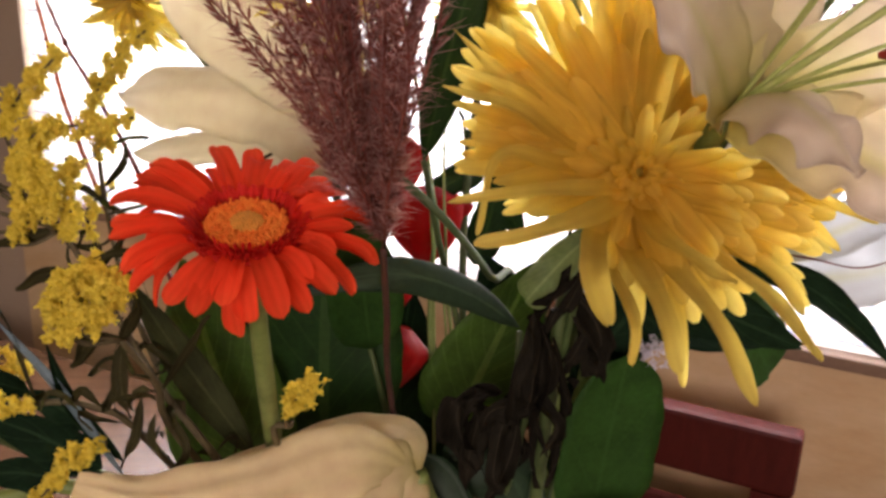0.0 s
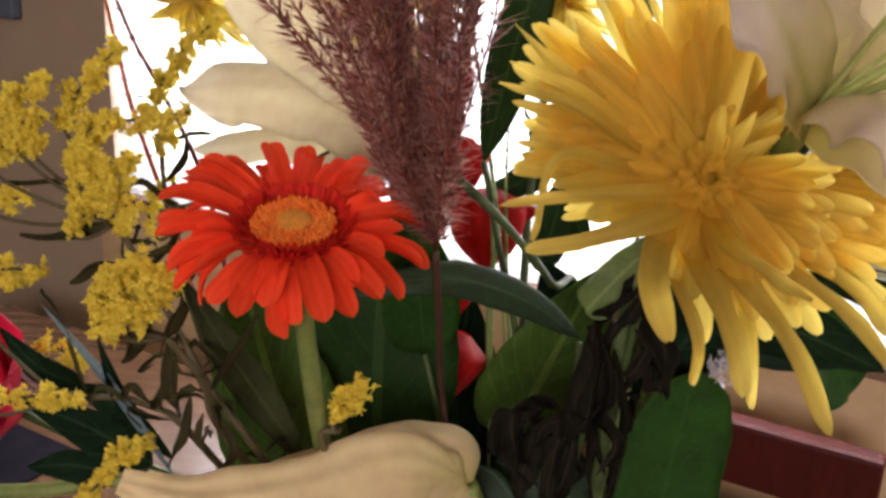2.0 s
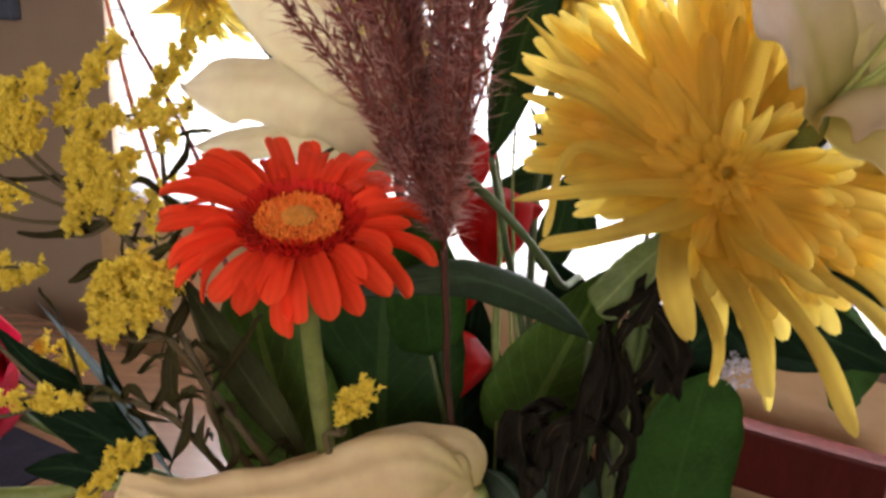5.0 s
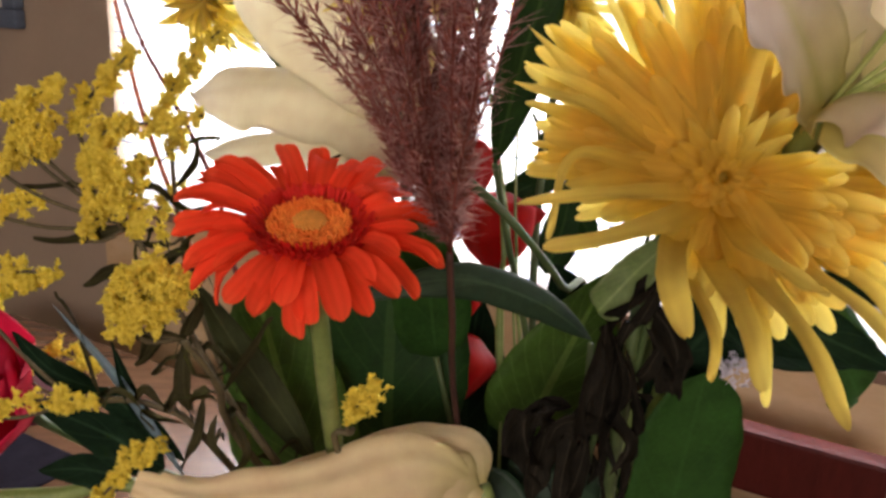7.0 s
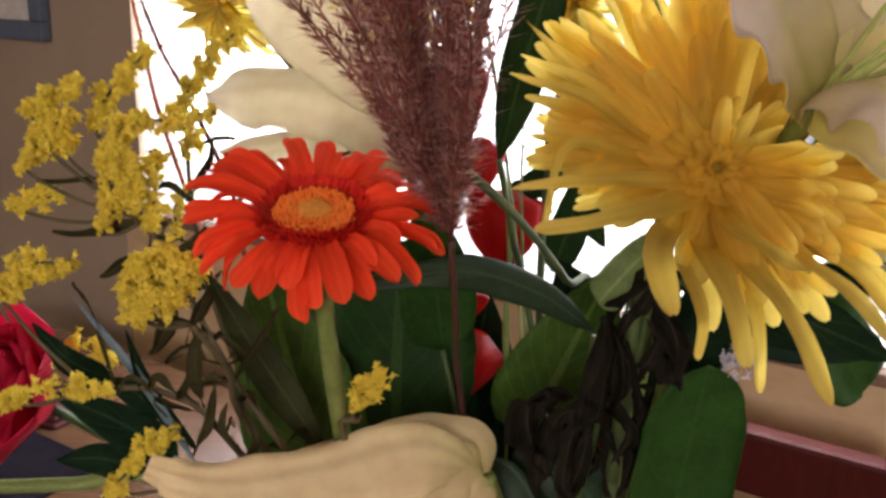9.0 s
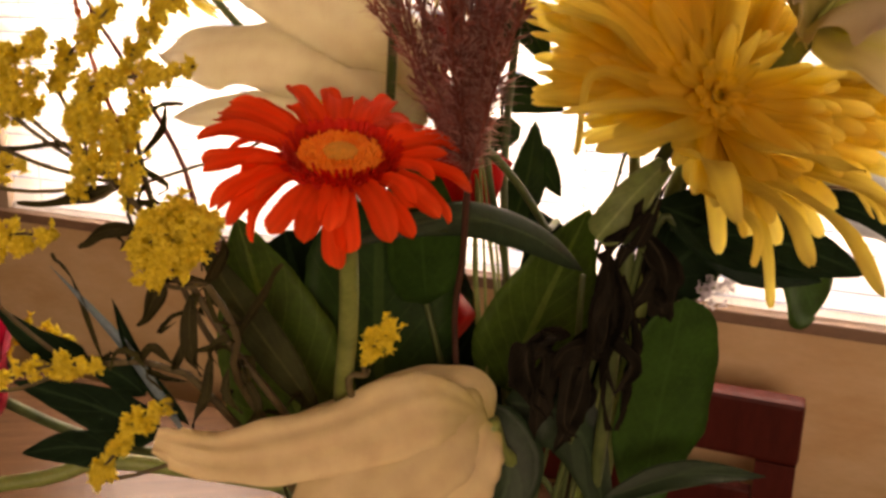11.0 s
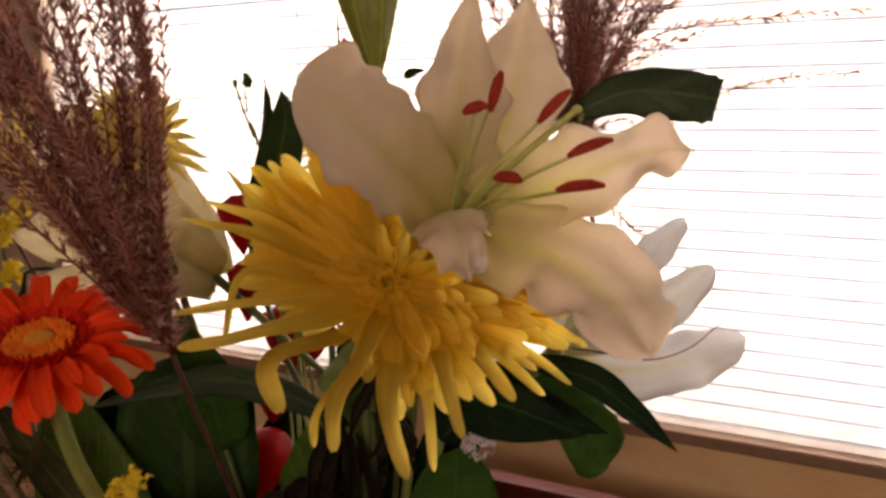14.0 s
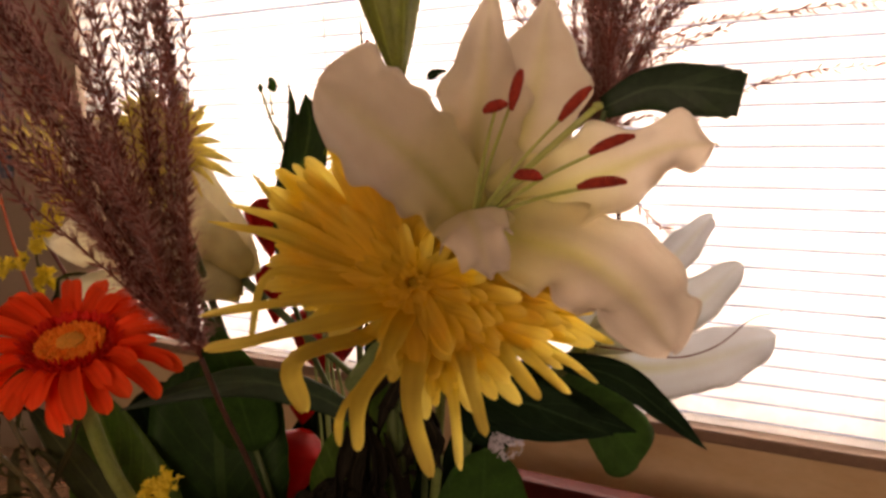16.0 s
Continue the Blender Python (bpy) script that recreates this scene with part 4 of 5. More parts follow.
part("filament", Shape().tube([TH2, (0.198, 0.362, 1.247), (0.220, 0.362, 1.243), (0.240, 0.364, 1.248), (0.258, 0.370, 1.259), (0.275, 0.375, 1.261)], (0.0005, 0.0003), 5, 24), M_TWIG_DARK, side_lily, "thin brown dried filament")

TH3 = (0.000, 0.400, 1.281)
lily("cream lily seen from behind, turned to the window", TH3, [
    (((-0.023, 0.385, 1.296), (-0.051, 0.405, 1.308), (-0.089, 0.425, 1.310), (-0.123, 0.440, 1.303)), (-0.2, -0.75, 0.75), 0.042, "tepal", -0.26, 0.0042),
    (((-0.028, 0.380, 1.317), (-0.060, 0.393, 1.340), (-0.091, 0.410, 1.365)), (-0.1, -0.95, 0.1), 0.046, "broad", -0.24, 0.0036),
    (((-0.025, 0.395, 1.285), (-0.069, 0.420, 1.286), (-0.120, 0.445, 1.273)), (-0.1, -0.6, 0.9), 0.028, "tepal", -0.2, 0.0014),
    (((-0.013, 0.410, 1.306), (-0.040, 0.450, 1.328), (-0.068, 0.470, 1.348)), (0.2, 0.9, 0.2), 0.04, "broad", 0.1, 0.001),
], M_LILY_BACK, (0.057, 0.392, 1.229), 23, green=M_STEM_DARK, line=[(-0.003, 0.402, 1.283), (0.028, 0.380, 1.262), (0.057, 0.400, 1.224), (0.072, 0.430, 1.190)])

TH4 = (0.020, 0.338, 1.154)
lily("cream lily with soft drooping tepals low in the bouquet", TH4, [
    (((-0.007, 0.328, 1.168), (-0.046, 0.315, 1.163), (-0.087, 0.306, 1.162), (-0.114, 0.302, 1.172)), (-0.1, -0.75, 0.8), 0.042, "taper", -0.10, 0.0030),
    (((0.007, 0.330, 1.157), (-0.017, 0.312, 1.151), (-0.039, 0.300, 1.142), (-0.058, 0.292, 1.123)), (0.0, -0.85, 0.6), 0.046, "broad", -0.10, 0.0026),
    (((0.013, 0.345, 1.165), (-0.010, 0.345, 1.167), (-0.046, 0.338, 1.160), (-0.075, 0.330, 1.154)), (0.0, -0.6, 0.9), 0.034, "taper", -0.15, 0.0022),
    (((0.015, 0.330, 1.149), (0.005, 0.318, 1.137), (-0.011, 0.305, 1.117)), (0.1, -0.95, 0.3), 0.034, "tepal", -0.15, 0.0018),
], M_LILY_CREAM, (0.040, 0.362, 1.10), 24)

# ---- lily bud above
bud = thing("lily_bud", (0.087, 0.400, 1.384), "pale green closed lily bud with ribbed sides", "bud", BOUQUET)
b0, b1 = vec((0.087, 0.400, 1.384)), vec((0.081, 0.410, 1.466))
for i in range(6):
    g = 6.2832 * i / 6 + 0.3
    axis = (b1 - b0).normalized()
    a1 = axis.orthogonal().normalized()
    a2 = axis.cross(a1)
    o = a1 * math.cos(g) + a2 * math.sin(g)
    part("bud_tepal", Shape().blade([b0 + o * 0.003, b0.lerp(b1, 0.3) + o * 0.0115, b0.lerp(b1, 0.6) + o * 0.0165, b0.lerp(b1, 0.9) + o * 0.008, b1], o, 0.0185, "lance", -0.45, 14, 6, 0, 1, 0.0004), M_BUD, bud)
part("stem", Shape().tube([b0, b0 + Vector((0.004, 0.006, -0.05)), (0.10, 0.40, 1.2), vase_point(random.Random(8))], 0.0028, 8, 14), M_STEM, bud)


# ---- feathery grass plumes
def bristle(line_pts, count, rng, spike, hairs, start=0.08, slim=1.0):
    """One plume branch: a fine stalk set with pointed spikelets, and the hairs round them."""
    sh, hair, line = Shape(), Shape(), spline(line_pts, 24)
    sh.tube(line_pts, (0.0006 * slim, 0.00025 * slim), 4, 12)
    for i in range(count):
        t = start + (1 - start) * (i + rng.random()) / count
        k = min(23, int(t * 24))
        c = line[k].lerp(line[k + 1], t * 24 - k)
        tan = (line[k + 1] - line[k]).normalized()
        side = Matrix.Rotation(rng.uniform(0, 6.283), 3, tan) @ tan.orthogonal().normalized()
        d = (tan + side * rng.uniform(0.5, 1.1)).normalized()
        ls = spike * rng.uniform(0.75, 1.2)
        w = d.orthogonal().normalized() * rng.uniform(0.00045, 0.0008) * slim
        v2 = d.cross(w)
        a = c + d * 0.0008
        m1 = a + d * ls * 0.4
        sh.add([a, m1 + w, m1 - w * 0.5 + v2 * 0.87, m1 - w * 0.5 - v2 * 0.87, a + d * ls], [(0, 1, 2), (0, 2, 3), (0, 3, 1), (4, 2, 1), (4, 3, 2), (4, 1, 3)])
        for h in range(hairs):
            hd = (d + jitter(rng, 0.7)).normalized()
            hw = hd.orthogonal().normalized() * 0.00017
            hair.add([a + hw, a - hw, a + hd * rng.uniform(0.007, 0.013)], [(0, 1, 2)])
    return sh, hair


def plume(label, base, stem_pts, lines, seed, per_metre, spike=0.006, hairs=4, slim=1.0):
    rng = random.Random(seed)
    grass = thing("plume_grass", base, label, "grass", BOUQUET)
    part("stem", Shape().tube(stem_pts, (0.0016, 0.0014, 0.0013), 7, 16), M_PLUME_STEM, grass, "thin red-brown stalk")
    for pts in lines:
        pts = [vec(p) for p in pts]
        ln = sum((b - a).length for a, b in zip(pts, pts[1:]))
        sh, hair = bristle(pts, int(ln * per_metre), rng, spike, hairs, 0.02, slim)
        br = part("branch", sh, M_PLUME, grass)
        if hairs:
            part("hair_tuft", hair, M_PLUME_HAIR, br, "fine silky hairs", kind="stuff")
    return grass


def fan(base, up, across, spread, core, sides, reach, seed, depth=0.12, curl=(0, 0, 0), leans=None):
    """Branch lines of a plume: a dense core, and looser branches that lean out to both sides (by leans, if given); across: the way the plume is wide."""
    rng = random.Random(seed)
    base, up, across, lines = vec(base), vec(up).normalized(), vec(across), []
    third = up.cross(across).normalized()
    for b in range(core // 3):
        ahead = (up + across * (rng.uniform(-0.75, 0.75) * spread) + third * rng.uniform(-0.25, 0.25)).normalized()
        start = base + up * reach * rng.uniform(0, 0.06)
        lines.append([start, start + ahead * reach * 0.17 + up * reach * 0.03, start + ahead * reach * 0.24 + up * reach * rng.uniform(0.12, 0.26)])
    for b in range(core + sides):
        f = rng.random()
        u = rng.gauss(*((0, 0.14) if leans is None else (0.26, 0.085))) if b < core else rng.choice((-1, 1)) * rng.uniform(0.68, 1.12) if leans is None else leans[b - core]
        start = base + up * reach * (0.42 if b < core else 0.24) * f ** 1.2
        ahead = (up + across * (u * spread) + third * rng.uniform(-depth, depth) * (2.0 if b < core else 1.0)).normalized()
        ln = reach * rng.uniform(0.62, 1.05) * (1 - 0.25 * f)
        bow = (across * u * 0.5 + third * rng.uniform(-0.3, 0.3)) * ln
        mid1, mid2 = start + ahead * ln * 0.35 - bow * 0.05, start + ahead * ln * 0.7 + bow * 0.02
        end = start + ahead * ln + bow * 0.16 + vec(curl) * rng.uniform(0.4, 1.0) * ln + Vector((0, 0, -0.05 * ln * rng.random()))
        lines.append([start, mid1, mid2, end])
    return lines


P_LEANS = (-1.36, -1.33, -1.30, -1.02, -0.99, -0.68, 0.50, 0.56, 0.60, 0.64, 0.68, 0.72)
PB = (0.003, 0.303, 1.268)
plume("purple-brown feathery grass plume on a thin stalk", PB, [vase_point(random.Random(3)), (0.012, 0.372, 1.154), (0.005, 0.322, 1.237), PB],
      fan(PB, (-0.013, -0.040, 0.080), (0.043, -0.030, 0.0), 9.5, 36, len(P_LEANS), 0.205, 31, 0.22, (-0.08, 0.05, 0), P_LEANS), 31, 480, 0.0056, 3, 0.90)
P2 = (0.198, 0.460, 1.331)
plume("purple-brown feathery grass plume behind the lily", P2, [vase_point(random.Random(7)), (0.12, 0.45, 1.2), (0.203, 0.455, 1.278), P2],
      fan(P2, (0.0, 0.0, 0.08), (0.05, 0.01, 0.0), 11.0, 44, 22, 0.15, 32, 0.3, (0.14, 0, 0)) + [
          (P2, (0.210, 0.460, 1.370), (0.236, 0.460, 1.395), (0.271, 0.460, 1.406)), (P2, (0.213, 0.460, 1.382), (0.248, 0.460, 1.406), (0.305, 0.460, 1.413), (0.367, 0.460, 1.417)),
          (P2, (0.207, 0.460, 1.360), (0.226, 0.460, 1.385), (0.261, 0.460, 1.402)), (P2, (0.236, 0.460, 1.346), (0.274, 0.460, 1.368), (0.315, 0.460, 1.379), (0.360, 0.460, 1.381)),
          (P2, (0.202, 0.450, 1.348), (0.211, 0.450, 1.355), (0.227, 0.450, 1.358)), (P2, (0.195, 0.450, 1.343), (0.192, 0.450, 1.345), (0.187, 0.450, 1.344)),
          (P2, (0.215, 0.440, 1.310), (0.231, 0.440, 1.293), (0.246, 0.440, 1.281)), (P2, (0.210, 0.460, 1.376), (0.229, 0.460, 1.413), (0.258, 0.460, 1.433))], 32, 440, 0.0062, 4, 1.0)


# ---- goldenrod
def goldenrod(label, stem_pts, racemes, leaves, seed):
    """racemes: (line of the flower spray, thickness of its tuft, floret count)."""
    rng = random.Random(seed)
    base = vec(stem_pts[-1])
    rod = thing("goldenrod", base, label, "flower", BOUQUET)
    main = spline(stem_pts, 18)
    part("stem", Shape().tube(stem_pts, (0.0020, 0.0016, 0.0012), 7, 18), M_GOLD_STEM, rod, "olive-brown stem")
    for line, tuft, count in racemes:
        pts = [vec(p) for p in line]
        near = min(main, key=lambda p: (p - pts[-1]).length + 0.6 * max(0, p.z - pts[-1].z))
        part("side_branch", Shape().tube([near, near.lerp(pts[-1], 0.6) + Vector((0, 0, -0.004)), pts[-1], *reversed(pts[:-1])], (0.0010, 0.0006), 5, 16), M_GOLD_STEM, rod)
        sp, fl = spline(pts, 20), Shape()
        clumps = []
        for i in range(max(9, count // 6)):
            t = rng.random()
            k = min(19, int(t * 20))
            r = tuft * (0.30 + 0.66 * math.sin(math.pi * min(1, 0.1 + 0.9 * t)))
            g, q = rng.uniform(0, 6.283), math.sqrt(rng.random())
            clumps.append(sp[k].lerp(sp[k + 1], t * 20 - k) + Vector((math.cos(g) * q * r, rng.uniform(-1, 1) * r * 0.8, math.sin(g) * q * r)))
        for i in range(int(count * 1.6)):
            c = rng.choice(clumps) + Vector((rng.gauss(0, 0.0011), rng.gauss(0, 0.0011), rng.gauss(0, 0.0014)))
            size = rng.uniform(0.0009, 0.0016)
            turn = Euler((rng.uniform(0, 3), rng.uniform(0, 3), rng.uniform(0, 3))).to_matrix()
            fl.blob(c, size, (1, rng.uniform(0.7, 1.0), rng.uniform(0.8, 1.4)), 3, 5, turn)
            for _ in range(4):
                d = jitter(rng, 1).normalized()
                w = d.orthogonal().normalized() * 0.0005
                tip = c + d * size * rng.uniform(1.4, 2.1)
                fl.add([c + w, c - w, tip - w * 0.7, tip + w * 0.7], [(0, 1, 2, 3)])
        part("floret_spray", fl, M_GOLD, rod, "tuft of tiny yellow florets", smooth=False, kind="stuff")
    for k in range(5 * len(leaves) // 2):
        p = main[rng.randint(5, 17)] + jitter(rng, 0.003)
        d = (jitter(rng, 1) + Vector((0, 0, 0.2))).normalized()
        ln = rng.uniform(0.008, 0.024)
        pts = [p, p + d * ln * 0.5 + jitter(rng, 0.004), p + d * ln + jitter(rng, 0.006) + Vector((0, 0, -0.003)), p + d * ln * 0.9 + Vector((0, 0, -0.009)) + jitter(rng, 0.004)]
        part("leaf", Shape().blade(pts, jitter(rng, 1) + CAMERA_SIDE, rng.uniform(0.0018, 0.0042), "lance", 0.6, 8, 2, 0.0006, 2.0, 0, rng.uniform(-2, 2)), M_GOLD_LEAF, rod)
    for a, b, c, w in leaves:
        part("leaf", Shape().blade([a, b, c], jitter(rng, 0.4) + CAMERA_SIDE, w, "lance", 0.25, 10, 4, 0.0012, 1.5, 0.0002, rng.uniform(-1.5, 1.5)), M_GOLD_LEAF, rod)
    return rod


goldenrod("yellow goldenrod spray with many small arching tufts", [vase_point(random.Random(41)), (-0.061, 0.345, 1.147), (-0.087, 0.340, 1.191), (-0.112, 0.350, 1.232), (-0.130, 0.360, 1.257)], [
    ([(-0.129, 0.375, 1.329), (-0.134, 0.375, 1.323), (-0.145, 0.375, 1.312), (-0.151, 0.375, 1.304), (-0.155, 0.375, 1.296)], 0.0042, 260),
    ([(-0.156, 0.360, 1.314), (-0.167, 0.360, 1.309), (-0.176, 0.360, 1.302)], 0.0048, 150),
    ([(-0.157, 0.360, 1.300), (-0.166, 0.360, 1.297), (-0.175, 0.360, 1.294)], 0.0046, 130),
    ([(-0.159, 0.360, 1.289), (-0.171, 0.360, 1.289), (-0.181, 0.360, 1.279)], 0.0055, 190),
    ([(-0.098, 0.362, 1.304), (-0.116, 0.362, 1.301), (-0.132, 0.362, 1.298), (-0.142, 0.362, 1.293), (-0.148, 0.362, 1.280)], 0.0050, 330),
    ([(-0.136, 0.355, 1.290), (-0.141, 0.355, 1.277), (-0.140, 0.355, 1.264), (-0.148, 0.355, 1.254)], 0.0050, 240),
    ([(-0.125, 0.358, 1.288), (-0.124, 0.358, 1.272), (-0.127, 0.358, 1.255)], 0.0042, 170),
    ([(-0.171, 0.370, 1.264), (-0.181, 0.370, 1.262), (-0.191, 0.370, 1.258)], 0.0052, 110),
    ([(-0.132, 0.352, 1.285), (-0.129, 0.352, 1.275), (-0.132, 0.352, 1.264)], 0.0046, 120),
], [((-0.130, 0.360, 1.257), (-0.149, 0.360, 1.252), (-0.171, 0.360, 1.250), 0.006), ((-0.137, 0.360, 1.262), (-0.150, 0.360, 1.274), (-0.178, 0.365, 1.271), 0.004),
    ((-0.123, 0.350, 1.241), (-0.135, 0.345, 1.242), (-0.145, 0.345, 1.235), 0.007), ((-0.113, 0.345, 1.224), (-0.118, 0.340, 1.213), (-0.124, 0.340, 1.203), 0.0085),
    ((-0.103, 0.340, 1.216), (-0.104, 0.337, 1.197), (-0.101, 0.337, 1.181), 0.0075), ((-0.101, 0.340, 1.206), (-0.110, 0.335, 1.188), (-0.111, 0.330, 1.192), 0.004),
    ((-0.096, 0.338, 1.192), (-0.099, 0.335, 1.173), (-0.105, 0.330, 1.162), 0.005), ((-0.087, 0.338, 1.187), (-0.078, 0.335, 1.168), (-0.086, 0.330, 1.158), 0.004),
    ((-0.089, 0.338, 1.192), (-0.072, 0.335, 1.219), (-0.066, 0.330, 1.231), 0.004)], 51)
goldenrod("tall yellow goldenrod spike leaning out", [vase_point(random.Random(42)), (-0.081, 0.400, 1.131), (-0.121, 0.430, 1.191), (-0.139, 0.455, 1.243), (-0.145, 0.470, 1.276)], [
    ([(-0.113, 0.470, 1.334), (-0.129, 0.470, 1.320), (-0.140, 0.470, 1.306), (-0.146, 0.470, 1.291)], 0.0058, 330),
    ([(-0.139, 0.465, 1.278), (-0.141, 0.465, 1.274), (-0.143, 0.465, 1.268)], 0.0052, 80),
    ([(-0.135, 0.460, 1.251), (-0.150, 0.460, 1.239), (-0.148, 0.460, 1.223)], 0.006, 70),
    ([(-0.029, 0.400, 1.288), (-0.040, 0.400, 1.286), (-0.050, 0.400, 1.281)], 0.005, 70),
], [((-0.139, 0.455, 1.252), (-0.127, 0.450, 1.266), (-0.125, 0.450, 1.277), 0.004), ((-0.139, 0.455, 1.243), (-0.149, 0.450, 1.253), (-0.158, 0.450, 1.248), 0.004)], 52)
goldenrod("goldenrod with a rounded dense yellow head", [vase_point(random.Random(43)), (-0.072, 0.352, 1.145), (-0.083, 0.310, 1.211), (-0.090, 0.293, 1.236)], [
    ([(-0.090, 0.285, 1.258), (-0.099, 0.285, 1.257), (-0.109, 0.285, 1.250)], 0.0115, 420),
    ([(-0.093, 0.284, 1.250), (-0.102, 0.284, 1.248), (-0.107, 0.284, 1.244)], 0.0085, 190),
], [((-0.090, 0.293, 1.236), (-0.085, 0.290, 1.246), (-0.083, 0.290, 1.254), 0.007), ((-0.088, 0.293, 1.236), (-0.099, 0.290, 1.239), (-0.105, 0.290, 1.240), 0.004)], 53)
goldenrod("low goldenrod sprays spreading to the side", [vase_point(random.Random(44)), (-0.086, 0.350, 1.148), (-0.116, 0.340, 1.185), (-0.149, 0.335, 1.189)], [
    ([(-0.137, 0.330, 1.191), (-0.157, 0.330, 1.192), (-0.177, 0.330, 1.186), (-0.184, 0.330, 1.184)], 0.0046, 190),
    ([(-0.153, 0.335, 1.243), (-0.166, 0.335, 1.244), (-0.174, 0.335, 1.235), (-0.184, 0.335, 1.232)], 0.0070, 240),
    ([(-0.174, 0.420, 1.165), (-0.192, 0.420, 1.173), (-0.211, 0.420, 1.161)], 0.0052, 150),
    ([(-0.114, 0.345, 1.166), (-0.128, 0.345, 1.159), (-0.142, 0.345, 1.141), (-0.150, 0.345, 1.132)], 0.0050, 240),
], [((-0.137, 0.335, 1.188), (-0.146, 0.335, 1.226), (-0.153, 0.335, 1.236), 0.003), ((-0.124, 0.335, 1.189), (-0.117, 0.330, 1.198), (-0.108, 0.330, 1.188), 0.004)], 54)
goldenrod("single small goldenrod tuft beside the gerbera stem", [vase_point(random.Random(45)), (-0.035, 0.335, 1.157), (-0.033, 0.325, 1.186)], [
    ([(-0.023, 0.320, 1.205), (-0.030, 0.320, 1.200), (-0.035, 0.320, 1.192)], 0.0048, 100)], [], 55)


# ---- foliage stems: each a leafy stalk of its own
def leafy(label, leaves, material, stem_pts, seed, stem_mat=None, name="leaf_stem", r=0.0018):
    """leaves: (line, facing, width, profile, cup, ripple)"""
    rng = random.Random(seed)
    base = vec(stem_pts[-1])
    plant = thing(name, base, label, "foliage", BOUQUET)
    part("stem", Shape().tube([vase_point(rng), *stem_pts], (r * 1.2, r, r * 0.8), 7, 16), stem_mat or M_STEM_DARK, plant)
    for line, face, width, prof, cup, ripple in leaves:
        part("leaf", Shape().blade(line, face, width, prof, cup, 18, 8, ripple, 2.2, 0.0003, 0.0, rng.uniform(0, 6), 0.0, 0.16 if material is M_DRY else 0.03, 0.08 if material is M_DRY else 0.025), material, plant)
    return plant


leafy("broad deep green leaf with pale veins", [(((-0.022, 0.405, 1.098), (-0.024, 0.402, 1.167), (-0.022, 0.410, 1.238)), (0.15, -1, 0.25), 0.076, "blunt", 0.12, 0.0012)], M_LEAF, [(0.04, 0.40, 1.05), (-0.019, 0.405, 1.105)], 61)
leafy("broad mid-green leaf with a pale midrib", [(((0.043, 0.415, 1.131), (0.060, 0.410, 1.178), (0.079, 0.400, 1.232)), (0.1, -1, 0.35), 0.058, "ovate", 0.10, 0.0012)], M_LEAF_LIGHT, [(0.05, 0.40, 1.06), (0.043, 0.415, 1.131)], 62)
leafy("mid-green leaf standing behind the gerbera", [(((-0.057, 0.385, 1.116), (-0.073, 0.388, 1.174), (-0.088, 0.392, 1.234)), (0.1, -1, 0.2), 0.060, "ovate", 0.15, 0.001)], M_LEAF_LIGHT, [(0.02, 0.39, 1.05), (-0.062, 0.385, 1.116)], 63)
leafy("dull olive narrow leaf", [(((-0.053, 0.360, 1.149), (-0.081, 0.355, 1.198), (-0.102, 0.350, 1.239)), (0.3, -1, 0.2), 0.017, "lance", 0.2, 0.001)], M_OLIVE, [(0.03, 0.385, 1.07), (-0.053, 0.360, 1.149)], 64)
leafy("long arching grey-green lance leaf", [(((0.066, 0.362, 1.213), (0.043, 0.358, 1.230), (0.014, 0.350, 1.242), (-0.014, 0.342, 1.242), (-0.049, 0.337, 1.234)), (0.0, -0.88, 0.55), 0.0165, "lance", -0.12, 0.0006)], M_LANCE, [(0.07, 0.39, 1.08), (0.066, 0.362, 1.211)], 65)
leafy("mid-green pointed leaf behind the plume stalk", [(((-0.0010, 0.395, 1.188), (-0.0055, 0.380, 1.232), (-0.0100, 0.356, 1.274)), (0.1, -1, 0.2), 0.036, "ovate", 0.15, 0.001)], M_LEAF_MID, [(0.03, 0.40, 1.06), (-0.0010, 0.395, 1.188)], 79)
leafy("pale green young leaf under the chrysanthemum", [(((0.086, 0.325, 1.269), (0.076, 0.331, 1.255), (0.063, 0.337, 1.235)), (0.0, -0.9, 0.5), 0.016, "broad", 0.2, 0.0022)], M_LEAF_PALE, [(0.08, 0.37, 1.12), (0.084, 0.338, 1.234), (0.086, 0.325, 1.269)], 66)
leafy("rounded green leaf hanging low", [(((0.117, 0.398, 1.060), (0.119, 0.392, 1.120), (0.124, 0.382, 1.191)), (0.1, -1, 0.15), 0.052, "blunt", 0.10, 0.0016)], M_LEAF_MID, [(0.09, 0.40, 1.04), (0.117, 0.398, 1.062)], 67)
leafy("green rounded leaf near the window", [(((0.164, 0.385, 1.230), (0.190, 0.398, 1.198), (0.209, 0.408, 1.168)), (0.0, -0.85, 0.5), 0.036, "broad", 0.10, 0.0014)], M_LEAF_MID, [(0.10, 0.40, 1.12), (0.164, 0.385, 1.230)], 68)
